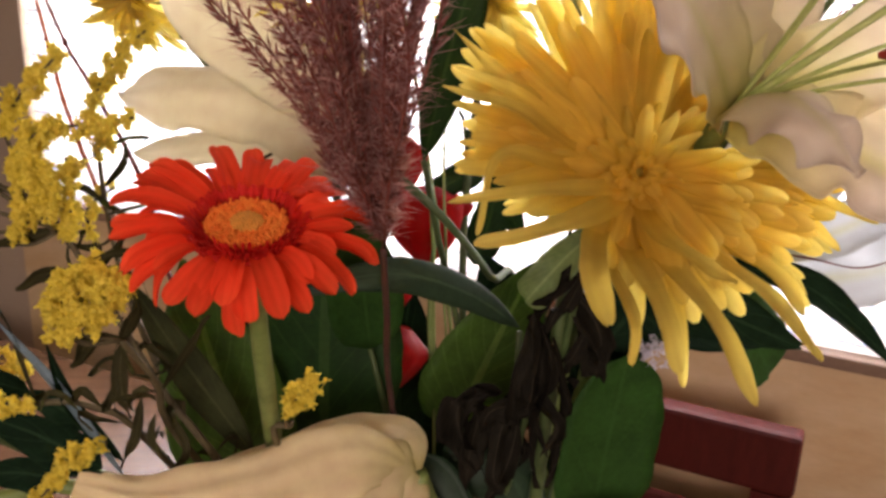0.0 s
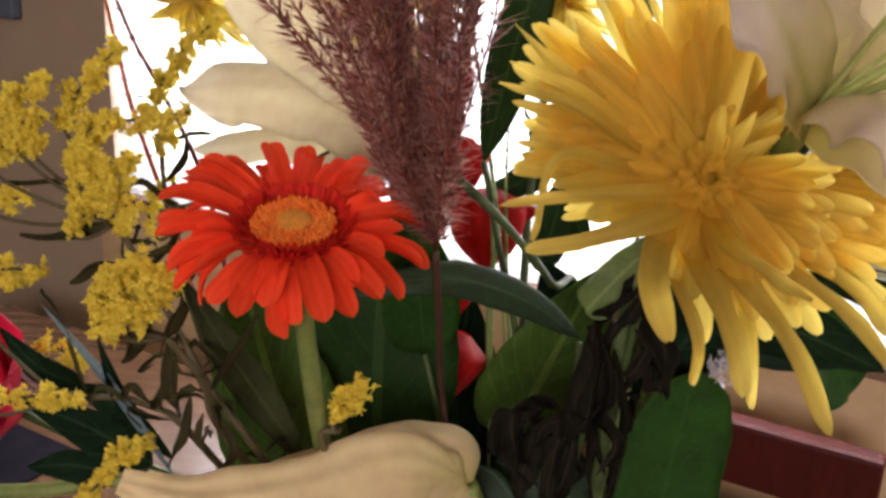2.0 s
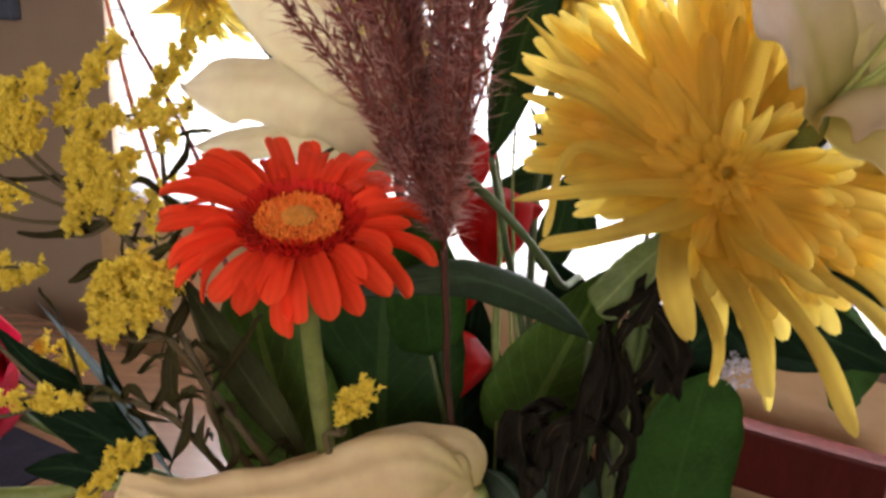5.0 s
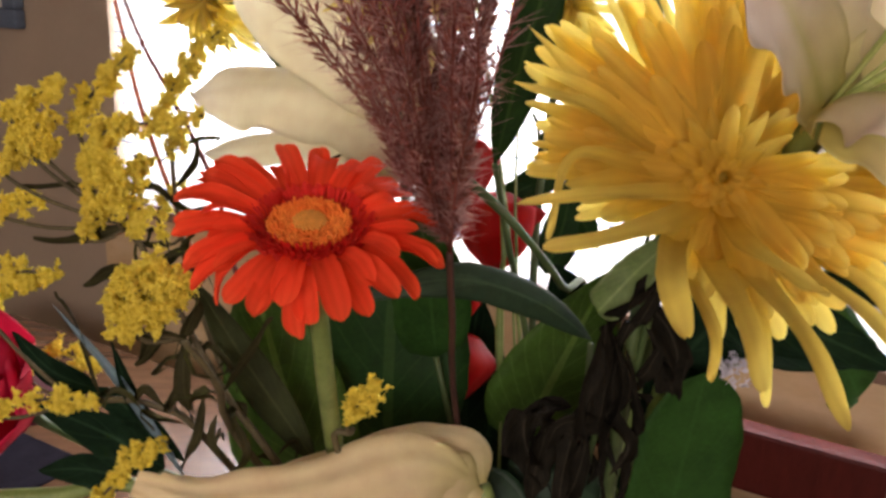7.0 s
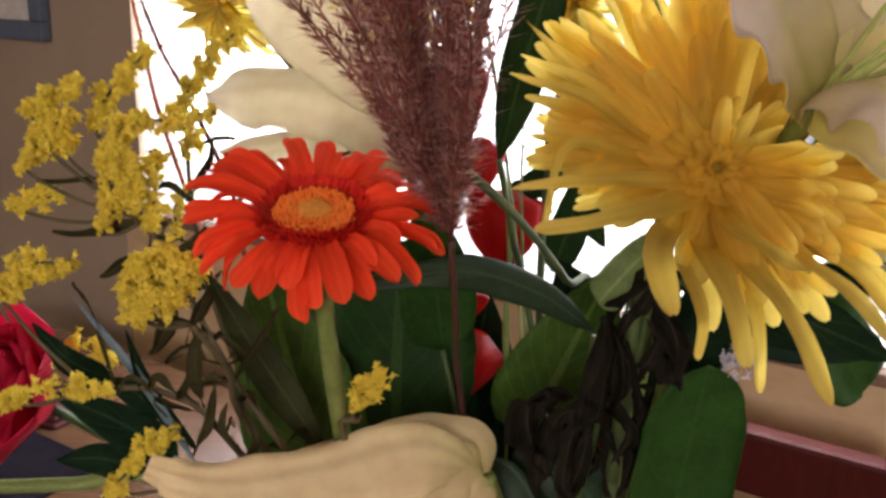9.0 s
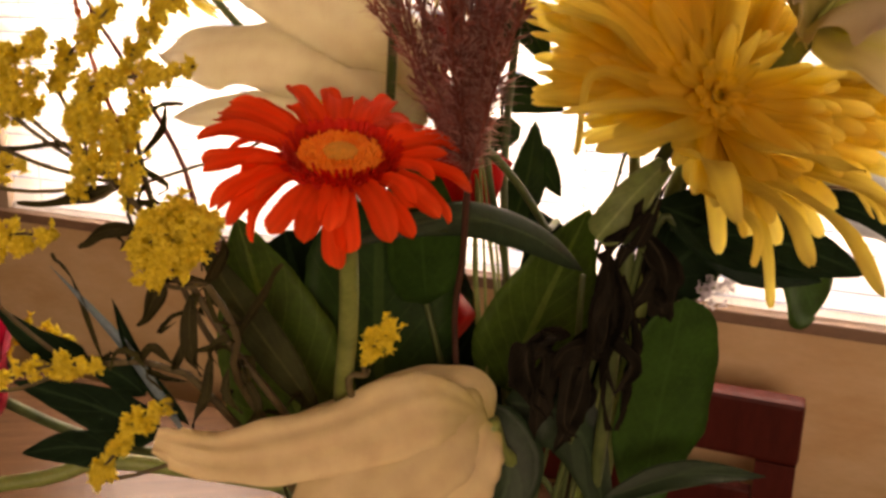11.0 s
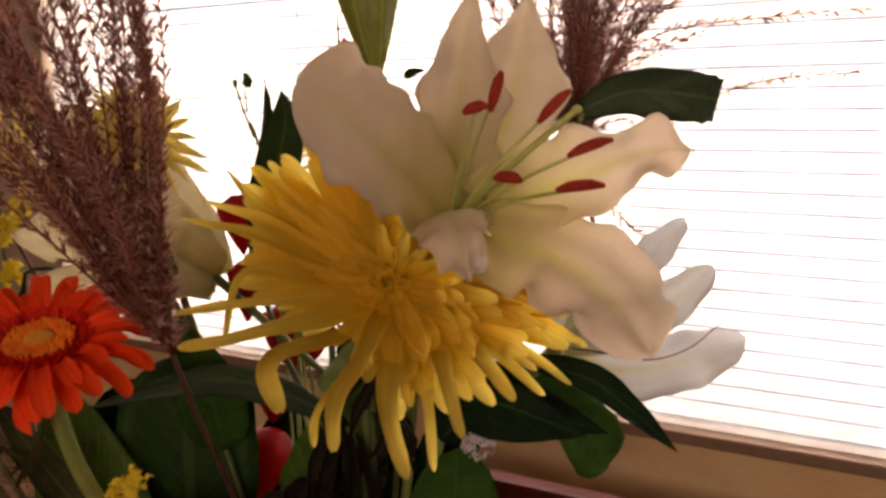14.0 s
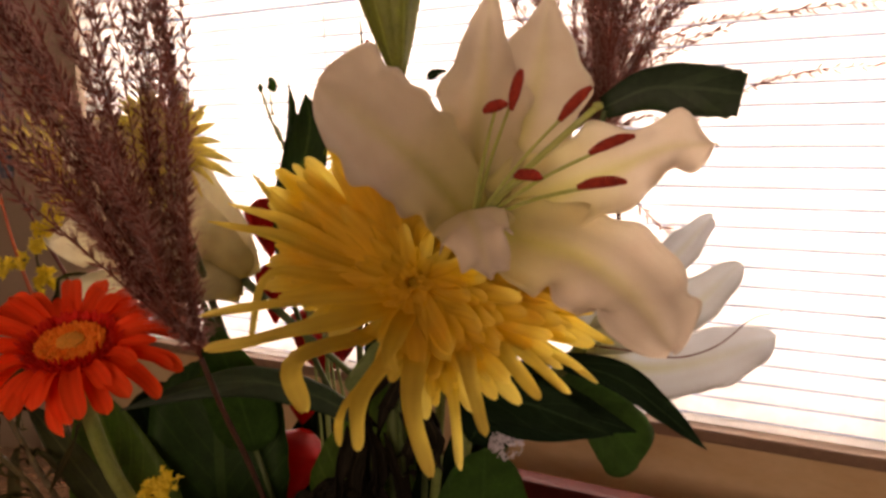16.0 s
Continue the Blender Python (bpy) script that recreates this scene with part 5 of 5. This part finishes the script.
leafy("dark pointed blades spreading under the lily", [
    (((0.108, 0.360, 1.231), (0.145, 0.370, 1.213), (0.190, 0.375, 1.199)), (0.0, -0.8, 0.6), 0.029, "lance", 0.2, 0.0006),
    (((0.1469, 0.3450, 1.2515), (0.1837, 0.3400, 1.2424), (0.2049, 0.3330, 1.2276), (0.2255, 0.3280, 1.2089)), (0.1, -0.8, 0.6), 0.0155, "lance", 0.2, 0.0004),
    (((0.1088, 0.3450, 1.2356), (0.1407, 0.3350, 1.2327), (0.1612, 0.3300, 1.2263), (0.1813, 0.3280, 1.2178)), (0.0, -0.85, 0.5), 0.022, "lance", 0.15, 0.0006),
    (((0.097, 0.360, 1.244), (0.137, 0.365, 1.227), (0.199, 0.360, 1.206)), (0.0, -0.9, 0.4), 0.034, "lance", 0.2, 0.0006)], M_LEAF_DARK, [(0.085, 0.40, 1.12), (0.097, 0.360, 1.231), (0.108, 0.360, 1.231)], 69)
leafy("long folded dark green leaf standing between the flowers", [
    (((0.022, 0.390, 1.283), (0.0310, 0.393, 1.325), (0.0400, 0.397, 1.360), (0.0386, 0.4000, 1.3785)), (0.3, -1, 0.0), 0.0235, "lance", 0.10, 0.0008),
    (((0.021, 0.388, 1.290), (0.0240, 0.391, 1.330), (0.0300, 0.396, 1.362), (0.0303, 0.4000, 1.3849)), (0.9, -0.5, 0.0), 0.0110, "lance", 0.30, 0.0004)], M_LEAF, [(0.05, 0.42, 1.15), (0.030, 0.402, 1.247), (0.022, 0.390, 1.283)], 70)
leafy("dark green leaf with a blunt torn end", [(((0.183, 0.350, 1.366), (0.203, 0.345, 1.374), (0.224, 0.338, 1.373), (0.240, 0.330, 1.370)), (0.0, -1, 0.25), 0.0235, "strap", -0.12, 0.0012)], M_LANCE, [(0.12, 0.42, 1.2), (0.170, 0.400, 1.299), (0.184, 0.350, 1.365)], 72)
leafy("small dark leaves showing between the lily tepals", [
    (((0.1427, 0.4000, 1.3786), (0.1446, 0.4000, 1.3871), (0.1471, 0.4000, 1.3954)), (0, -1, 0.1), 0.0062, "ovate", 0.2, 0.0004),
    (((0.1009, 0.4100, 1.3833), (0.1057, 0.4100, 1.3860), (0.1116, 0.4100, 1.3870)), (0, -1, 0.3), 0.0050, "ovate", 0.3, 0.0004)], M_LEAF_DARK, [(0.09, 0.42, 1.2), (0.1197, 0.4100, 1.3380)], 83, r=0.0010)
leafy("twig with small deep green rounded leaves", [
    (((0.050, 0.480, 1.280), (0.064, 0.480, 1.277), (0.086, 0.480, 1.269)), (0, -1, 0.1), 0.022, "ovate", 0.1, 0.0006),
    (((0.051, 0.490, 1.322), (0.066, 0.490, 1.314), (0.079, 0.490, 1.293)), (0, -1, 0.1), 0.024, "ovate", 0.1, 0.0006),
    (((0.064, 0.480, 1.248), (0.075, 0.480, 1.237), (0.087, 0.480, 1.219)), (0, -1, 0.1), 0.019, "ovate", 0.1, 0.0006),
    (((0.062, 0.480, 1.260), (0.044, 0.480, 1.253), (0.027, 0.480, 1.237)), (0, -1, 0.1), 0.017, "ovate", 0.1, 0.0006),
    (((0.024, 0.475, 1.236), (0.038, 0.475, 1.250), (0.053, 0.475, 1.258)), (0, -1, 0.1), 0.016, "ovate", 0.1, 0.0006),
    (((0.058, 0.475, 1.205), (0.066, 0.475, 1.235), (0.069, 0.475, 1.264)), (0, -1, 0.1), 0.022, "ovate", 0.1, 0.0006),
    (((0.061, 0.490, 1.331), (0.067, 0.490, 1.334), (0.076, 0.490, 1.330)), (0, -1, 0.1), 0.016, "ovate", 0.1, 0.0006)], M_LEAF, [(0.05, 0.45, 1.15), (0.053, 0.480, 1.225), (0.050, 0.480, 1.280), (0.046, 0.480, 1.293)], 73, r=0.0011)
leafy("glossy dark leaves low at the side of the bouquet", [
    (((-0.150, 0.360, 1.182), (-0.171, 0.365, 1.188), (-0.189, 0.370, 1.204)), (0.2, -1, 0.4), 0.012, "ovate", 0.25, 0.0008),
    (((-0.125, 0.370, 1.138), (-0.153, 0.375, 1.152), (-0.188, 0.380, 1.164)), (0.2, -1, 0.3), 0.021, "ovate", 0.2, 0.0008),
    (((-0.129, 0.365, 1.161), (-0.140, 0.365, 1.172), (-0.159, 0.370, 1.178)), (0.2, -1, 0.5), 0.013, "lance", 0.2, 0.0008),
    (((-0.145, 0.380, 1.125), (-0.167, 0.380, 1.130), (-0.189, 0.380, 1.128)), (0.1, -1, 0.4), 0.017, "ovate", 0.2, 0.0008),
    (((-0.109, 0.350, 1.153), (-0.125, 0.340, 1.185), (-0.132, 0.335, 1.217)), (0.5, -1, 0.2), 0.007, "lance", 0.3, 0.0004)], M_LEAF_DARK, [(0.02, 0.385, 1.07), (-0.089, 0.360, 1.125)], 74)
leafy("thin blue-green grass blade leaning out", [(((-0.109, 0.350, 1.145), (-0.128, 0.338, 1.193), (-0.153, 0.333, 1.232)), (-0.2, -0.7, 0.8), 0.0042, "lance", 0.3, 0.0002)], M_BLADE, [(0.02, 0.38, 1.06), (-0.109, 0.350, 1.145)], 78)
rng = random.Random(19)
WITHERED = []
for a, b, w in (((0.064, 0.322, 1.236), (0.060, 0.330, 1.177), 0.011), ((0.068, 0.328, 1.230), (0.074, 0.335, 1.147), 0.014), ((0.064, 0.330, 1.217), (0.047, 0.340, 1.170), 0.012),
                ((0.094, 0.345, 1.224), (0.087, 0.350, 1.177), 0.009), ((0.076, 0.337, 1.219), (0.080, 0.340, 1.144), 0.012), ((0.057, 0.345, 1.189), (0.033, 0.345, 1.167), 0.012),
                ((0.065, 0.345, 1.176), (0.051, 0.345, 1.131), 0.013), ((0.090, 0.335, 1.256), (0.071, 0.340, 1.210), 0.009), ((0.108, 0.420, 1.191), (0.115, 0.430, 1.122), 0.020),
                ((0.074, 0.350, 1.193), (0.061, 0.350, 1.134), 0.016), ((0.086, 0.350, 1.239), (0.102, 0.355, 1.191), 0.018), ((0.046, 0.350, 1.181), (0.044, 0.350, 1.136), 0.020)):
    a, b = vec(a), vec(b)
    WITHERED.append(((a, a.lerp(b, 0.35) + jitter(rng, 0.007), a.lerp(b, 0.7) + jitter(rng, 0.008), b), CAMERA_SIDE + jitter(rng, 0.9), w * 0.8, "lance", rng.uniform(0.1, 0.5), 0.0022))
    c = jitter(rng, 0.007)
    WITHERED.append(((a + c, a.lerp(b, 0.3) + jitter(rng, 0.009) + c, a.lerp(b, 0.55) + jitter(rng, 0.009) + c, a.lerp(b, 0.75) + jitter(rng, 0.008)), CAMERA_SIDE + jitter(rng, 1.2), w * 0.6, "ovate", rng.uniform(0.3, 1.2), 0.004))
leafy("withered brown-green leaves hanging in the middle", WITHERED, M_DRY, [(0.06, 0.375, 1.08), (0.073, 0.340, 1.213)], 75)
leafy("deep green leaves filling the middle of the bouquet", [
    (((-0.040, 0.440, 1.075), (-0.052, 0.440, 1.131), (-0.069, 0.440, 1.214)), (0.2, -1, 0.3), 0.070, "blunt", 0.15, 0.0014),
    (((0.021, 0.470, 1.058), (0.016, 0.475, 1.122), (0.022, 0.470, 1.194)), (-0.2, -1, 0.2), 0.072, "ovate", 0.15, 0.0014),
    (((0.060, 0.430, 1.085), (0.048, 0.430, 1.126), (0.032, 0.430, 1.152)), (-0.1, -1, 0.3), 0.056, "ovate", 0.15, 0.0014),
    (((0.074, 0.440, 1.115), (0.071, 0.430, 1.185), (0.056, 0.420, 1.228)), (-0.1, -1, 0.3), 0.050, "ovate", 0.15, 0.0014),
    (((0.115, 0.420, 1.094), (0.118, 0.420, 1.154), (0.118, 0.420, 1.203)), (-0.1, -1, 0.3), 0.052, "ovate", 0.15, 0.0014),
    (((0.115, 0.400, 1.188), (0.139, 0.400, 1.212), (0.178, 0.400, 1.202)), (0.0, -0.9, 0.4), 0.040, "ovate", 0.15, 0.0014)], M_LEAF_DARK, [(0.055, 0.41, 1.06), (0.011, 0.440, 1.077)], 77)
leafy("dark leaf low beside the drooping lily", [
    (((0.015, 0.360, 1.148), (0.032, 0.350, 1.122), (0.020, 0.340, 1.093)), (0.1, -1, 0.4), 0.034, "ovate", 0.2, 0.0012),
    (((0.034, 0.370, 1.147), (0.067, 0.365, 1.135), (0.087, 0.360, 1.079)), (0.1, -0.9, 0.5), 0.036, "ovate", -0.2, 0.001),
    (((0.081, 0.360, 1.096), (0.121, 0.360, 1.107), (0.165, 0.360, 1.103)), (0.0, -0.7, 0.7), 0.014, "lance", 0.2, 0.0004)], M_LANCE, [(0.07, 0.38, 1.06), (0.032, 0.372, 1.134)], 76)

# ---- red lanterns on a twig
lan = thing("lantern_twig", (0.021, 0.445, 1.212), "twig of red papery lanterns among the flowers", "foliage", BOUQUET)
part("stem", Shape().tube([vase_point(random.Random(80)), (0.032, 0.440, 1.168), (0.032, 0.450, 1.236), (0.013, 0.450, 1.266), (0.005, 0.450, 1.318)], (0.002, 0.0013, 0.0008), 7, 18), M_STEM, lan)


def lantern(top, tip, width, seed, full=1.25):
    """A papery lantern with five ribs, pointed below."""
    rng = random.Random(seed)
    top, tip = vec(top), vec(tip)
    axis = (tip - top).normalized()
    a1 = axis.orthogonal().normalized()
    a2 = axis.cross(a1)
    s, ring = Shape(), 20
    verts, uvs = [], []
    for i in range(13):
        t = i / 12
        r = width * 0.5 * (min(1, (0.25 + 4.5 * t)) * (1 - max(0, (t - 0.22) / 0.78) ** full) ** 0.9 if t < 1 else 0.02) + 0.0003
        for k in range(ring):
            g = 6.2832 * k / ring
            rr = r * (1 + 0.13 * abs(math.cos(2.5 * g + seed)) * 2 - 0.1)
            verts.append(top.lerp(tip, t) + (a1 * math.cos(g) + a2 * math.sin(g)) * rr)
            uvs.append((k / ring, t))
    faces = [(i * ring + k, i * ring + (k + 1) % ring, (i + 1) * ring + (k + 1) % ring, (i + 1) * ring + k) for i in range(12) for k in range(ring)]
    s.add(verts, faces, uvs)
    part("lantern", s, M_RED, lan)


lantern((0.0062, 0.4260, 1.3225), (0.0085, 0.4260, 1.2890), 0.0200, 1)
lantern((0.0145, 0.4120, 1.2892), (0.0112, 0.4120, 1.2546), 0.0205, 2)
lantern((0.030, 0.470, 1.252), (0.029, 0.462, 1.209), 0.038, 4, 2.6)
lantern((0.048, 0.470, 1.247), (0.042, 0.465, 1.228), 0.015, 5)
lantern((0.0175, 0.445, 1.1790), (-0.0010, 0.436, 1.1335), 0.033, 6)
lantern((0.013, 0.470, 1.195), (0.011, 0.465, 1.176), 0.020, 7)
lantern((0.0657, 0.4250, 1.3998), (0.0741, 0.4250, 1.3972), 0.012, 9)
lantern((0.151, 0.420, 1.303), (0.147, 0.420, 1.292), 0.010, 8)
for k, (a, b) in enumerate((((0.026, 0.440, 1.270), (0.036, 0.430, 1.215)), ((0.035, 0.440, 1.301), (0.038, 0.430, 1.221)), ((0.018, 0.420, 1.282), (0.030, 0.420, 1.230)))):
    part("stalk", Shape().tube([a, b, vase_point(random.Random(90 + k))], (0.0006, 0.0009), 6, 10), M_STEM, lan)

part("stalk", Shape().tube([(0.0659, 0.4250, 1.4163), (0.0661, 0.4250, 1.4075), (0.0660, 0.4250, 1.3992)], (0.0005, 0.0008), 5, 8), M_STEM_DARK, lan)

# ---- thin red twigs
for label, line, mat_, seed in (("thin orange-red bare twig arching up", ((-0.177, 0.480, 1.366), (-0.169, 0.480, 1.321), (-0.160, 0.475, 1.284), (-0.136, 0.460, 1.224), (-0.102, 0.420, 1.168)), M_TWIG_RED, 1),
                                ("thin dark red bare twig leaning out", ((-0.183, 0.500, 1.366), (-0.167, 0.500, 1.321), (-0.153, 0.495, 1.297), (-0.125, 0.480, 1.247), (-0.091, 0.440, 1.175)), M_TWIG_DARK, 2)):
    tw = thing("bare_twig", line[2], label, "twig", BOUQUET)
    part("stem", Shape().tube([*line, vase_point(random.Random(seed + 60))], (0.0008, 0.0013, 0.0018), 6, 24, 0.06), mat_, tw)
    part("node", Shape().blob(line[1], 0.0016, (1, 1, 1.5), 4, 6), mat_, tw)

# ---- red rose at the side
rng = random.Random(77)
RC = vec((-0.226, 0.395, 1.154))
rose = thing("red_rose", RC, "deep pink-red rose leaning out of the bouquet", "flower", BOUQUET)
rx, ry, rn = face_frame((-0.55, -0.7, 0.5))
for i in range(26):
    f = (i + 0.5) / 26
    g = i * 2.39996
    out = rx * math.cos(g) + ry * math.sin(g)
    a = RC - rn * 0.031 + out * 0.006
    b = RC - rn * 0.008 + out * (0.008 + 0.031 * f)
    c = RC + rn * (0.025 - 0.031 * f) + out * (0.006 + 0.043 * f)
    part("petal", Shape().blade([a, b, c], rn - out * 0.8, 0.026 + 0.030 * f, "broad", 0.35, 10, 6, 0.0014, 1.6, 0.0, 0, rng.uniform(0, 6)), M_ROSE, rose)
part("stem", Shape().tube([RC - rn * 0.031, RC - rn * 0.06 + Vector((0.02, 0, -0.02)), (-0.05, 0.39, 1.08), vase_point(rng)], 0.0028, 8, 14), M_STEM_DARK, rose)

# ---- a bare green stem lying across low at the side
low = thing("cut_stem", (-0.188, 0.400, 1.103), "thick bare green flower stem leaning out low", "stem", BOUQUET)
part("stem", Shape().tube([(-0.249, 0.400, 1.098), (-0.189, 0.400, 1.103), (-0.141, 0.400, 1.108), (0.0, 0.395, 1.06), vase_point(random.Random(66))], (0.0036, 0.004, 0.004), 9, 16), M_STEM, low)

# ---- white filler sprig and budding twig
sprig = thing("filler_sprig", (0.134, 0.372, 1.196), "sprig of tiny white and lilac filler flowers", "flower", BOUQUET)
rng = random.Random(88)
part("stem", Shape().tube([(0.134, 0.372, 1.199), (0.134, 0.410, 1.176), (0.11, 0.425, 1.1), vase_point(rng)], 0.0009, 6, 12), M_STEM, sprig)
fl = Shape()
c0 = vec((0.134, 0.372, 1.198))
for i in range(44):
    c = c0 + Vector((rng.uniform(-0.008, 0.008), rng.uniform(-0.006, 0.006), rng.uniform(-0.008, 0.006)))
    for k in range(5):
        d = jitter(rng, 1).normalized()
        w = d.orthogonal().normalized() * 0.0006
        fl.add([c + w * 0.4, c - w * 0.4, c + d * 0.0026 - w, c + d * 0.0026 + w], [(0, 1, 2, 3)])
part("floret_tuft", fl, M_FILLER, sprig, "tiny white florets", smooth=False, kind="stuff")

twig = thing("budding_sprig", (0.014, 0.460, 1.345), "thin green sprig with tiny buds", "foliage", BOUQUET)
part("stem", Shape().tube([(0.002, 0.460, 1.383), (0.007, 0.460, 1.364), (0.015, 0.460, 1.340), (0.04, 0.45, 1.2), vase_point(random.Random(67))], (0.0007, 0.0012), 6, 16), M_STEM, twig)
for k, (a, b) in enumerate((((0.008, 0.460, 1.367), (0.007, 0.460, 1.385)), ((0.011, 0.460, 1.352), (0.006, 0.460, 1.367)), ((0.014, 0.460, 1.345), (0.020, 0.460, 1.358)))):
    part("twiglet", Shape().tube([a, b], (0.0007, 0.0004), 5, 3), M_STEM, twig)
part("bud", Shape().blade([(0.009, 0.460, 1.380), (0.010, 0.458, 1.385), (0.007, 0.460, 1.389)], CAMERA_SIDE, 0.006, "ovate", 0.5, 6, 4), M_LEAF, twig)
part("bud", Shape().blob((0.002, 0.460, 1.383), 0.0016, (1, 1, 1.8), 4, 6), M_LEAF, twig)
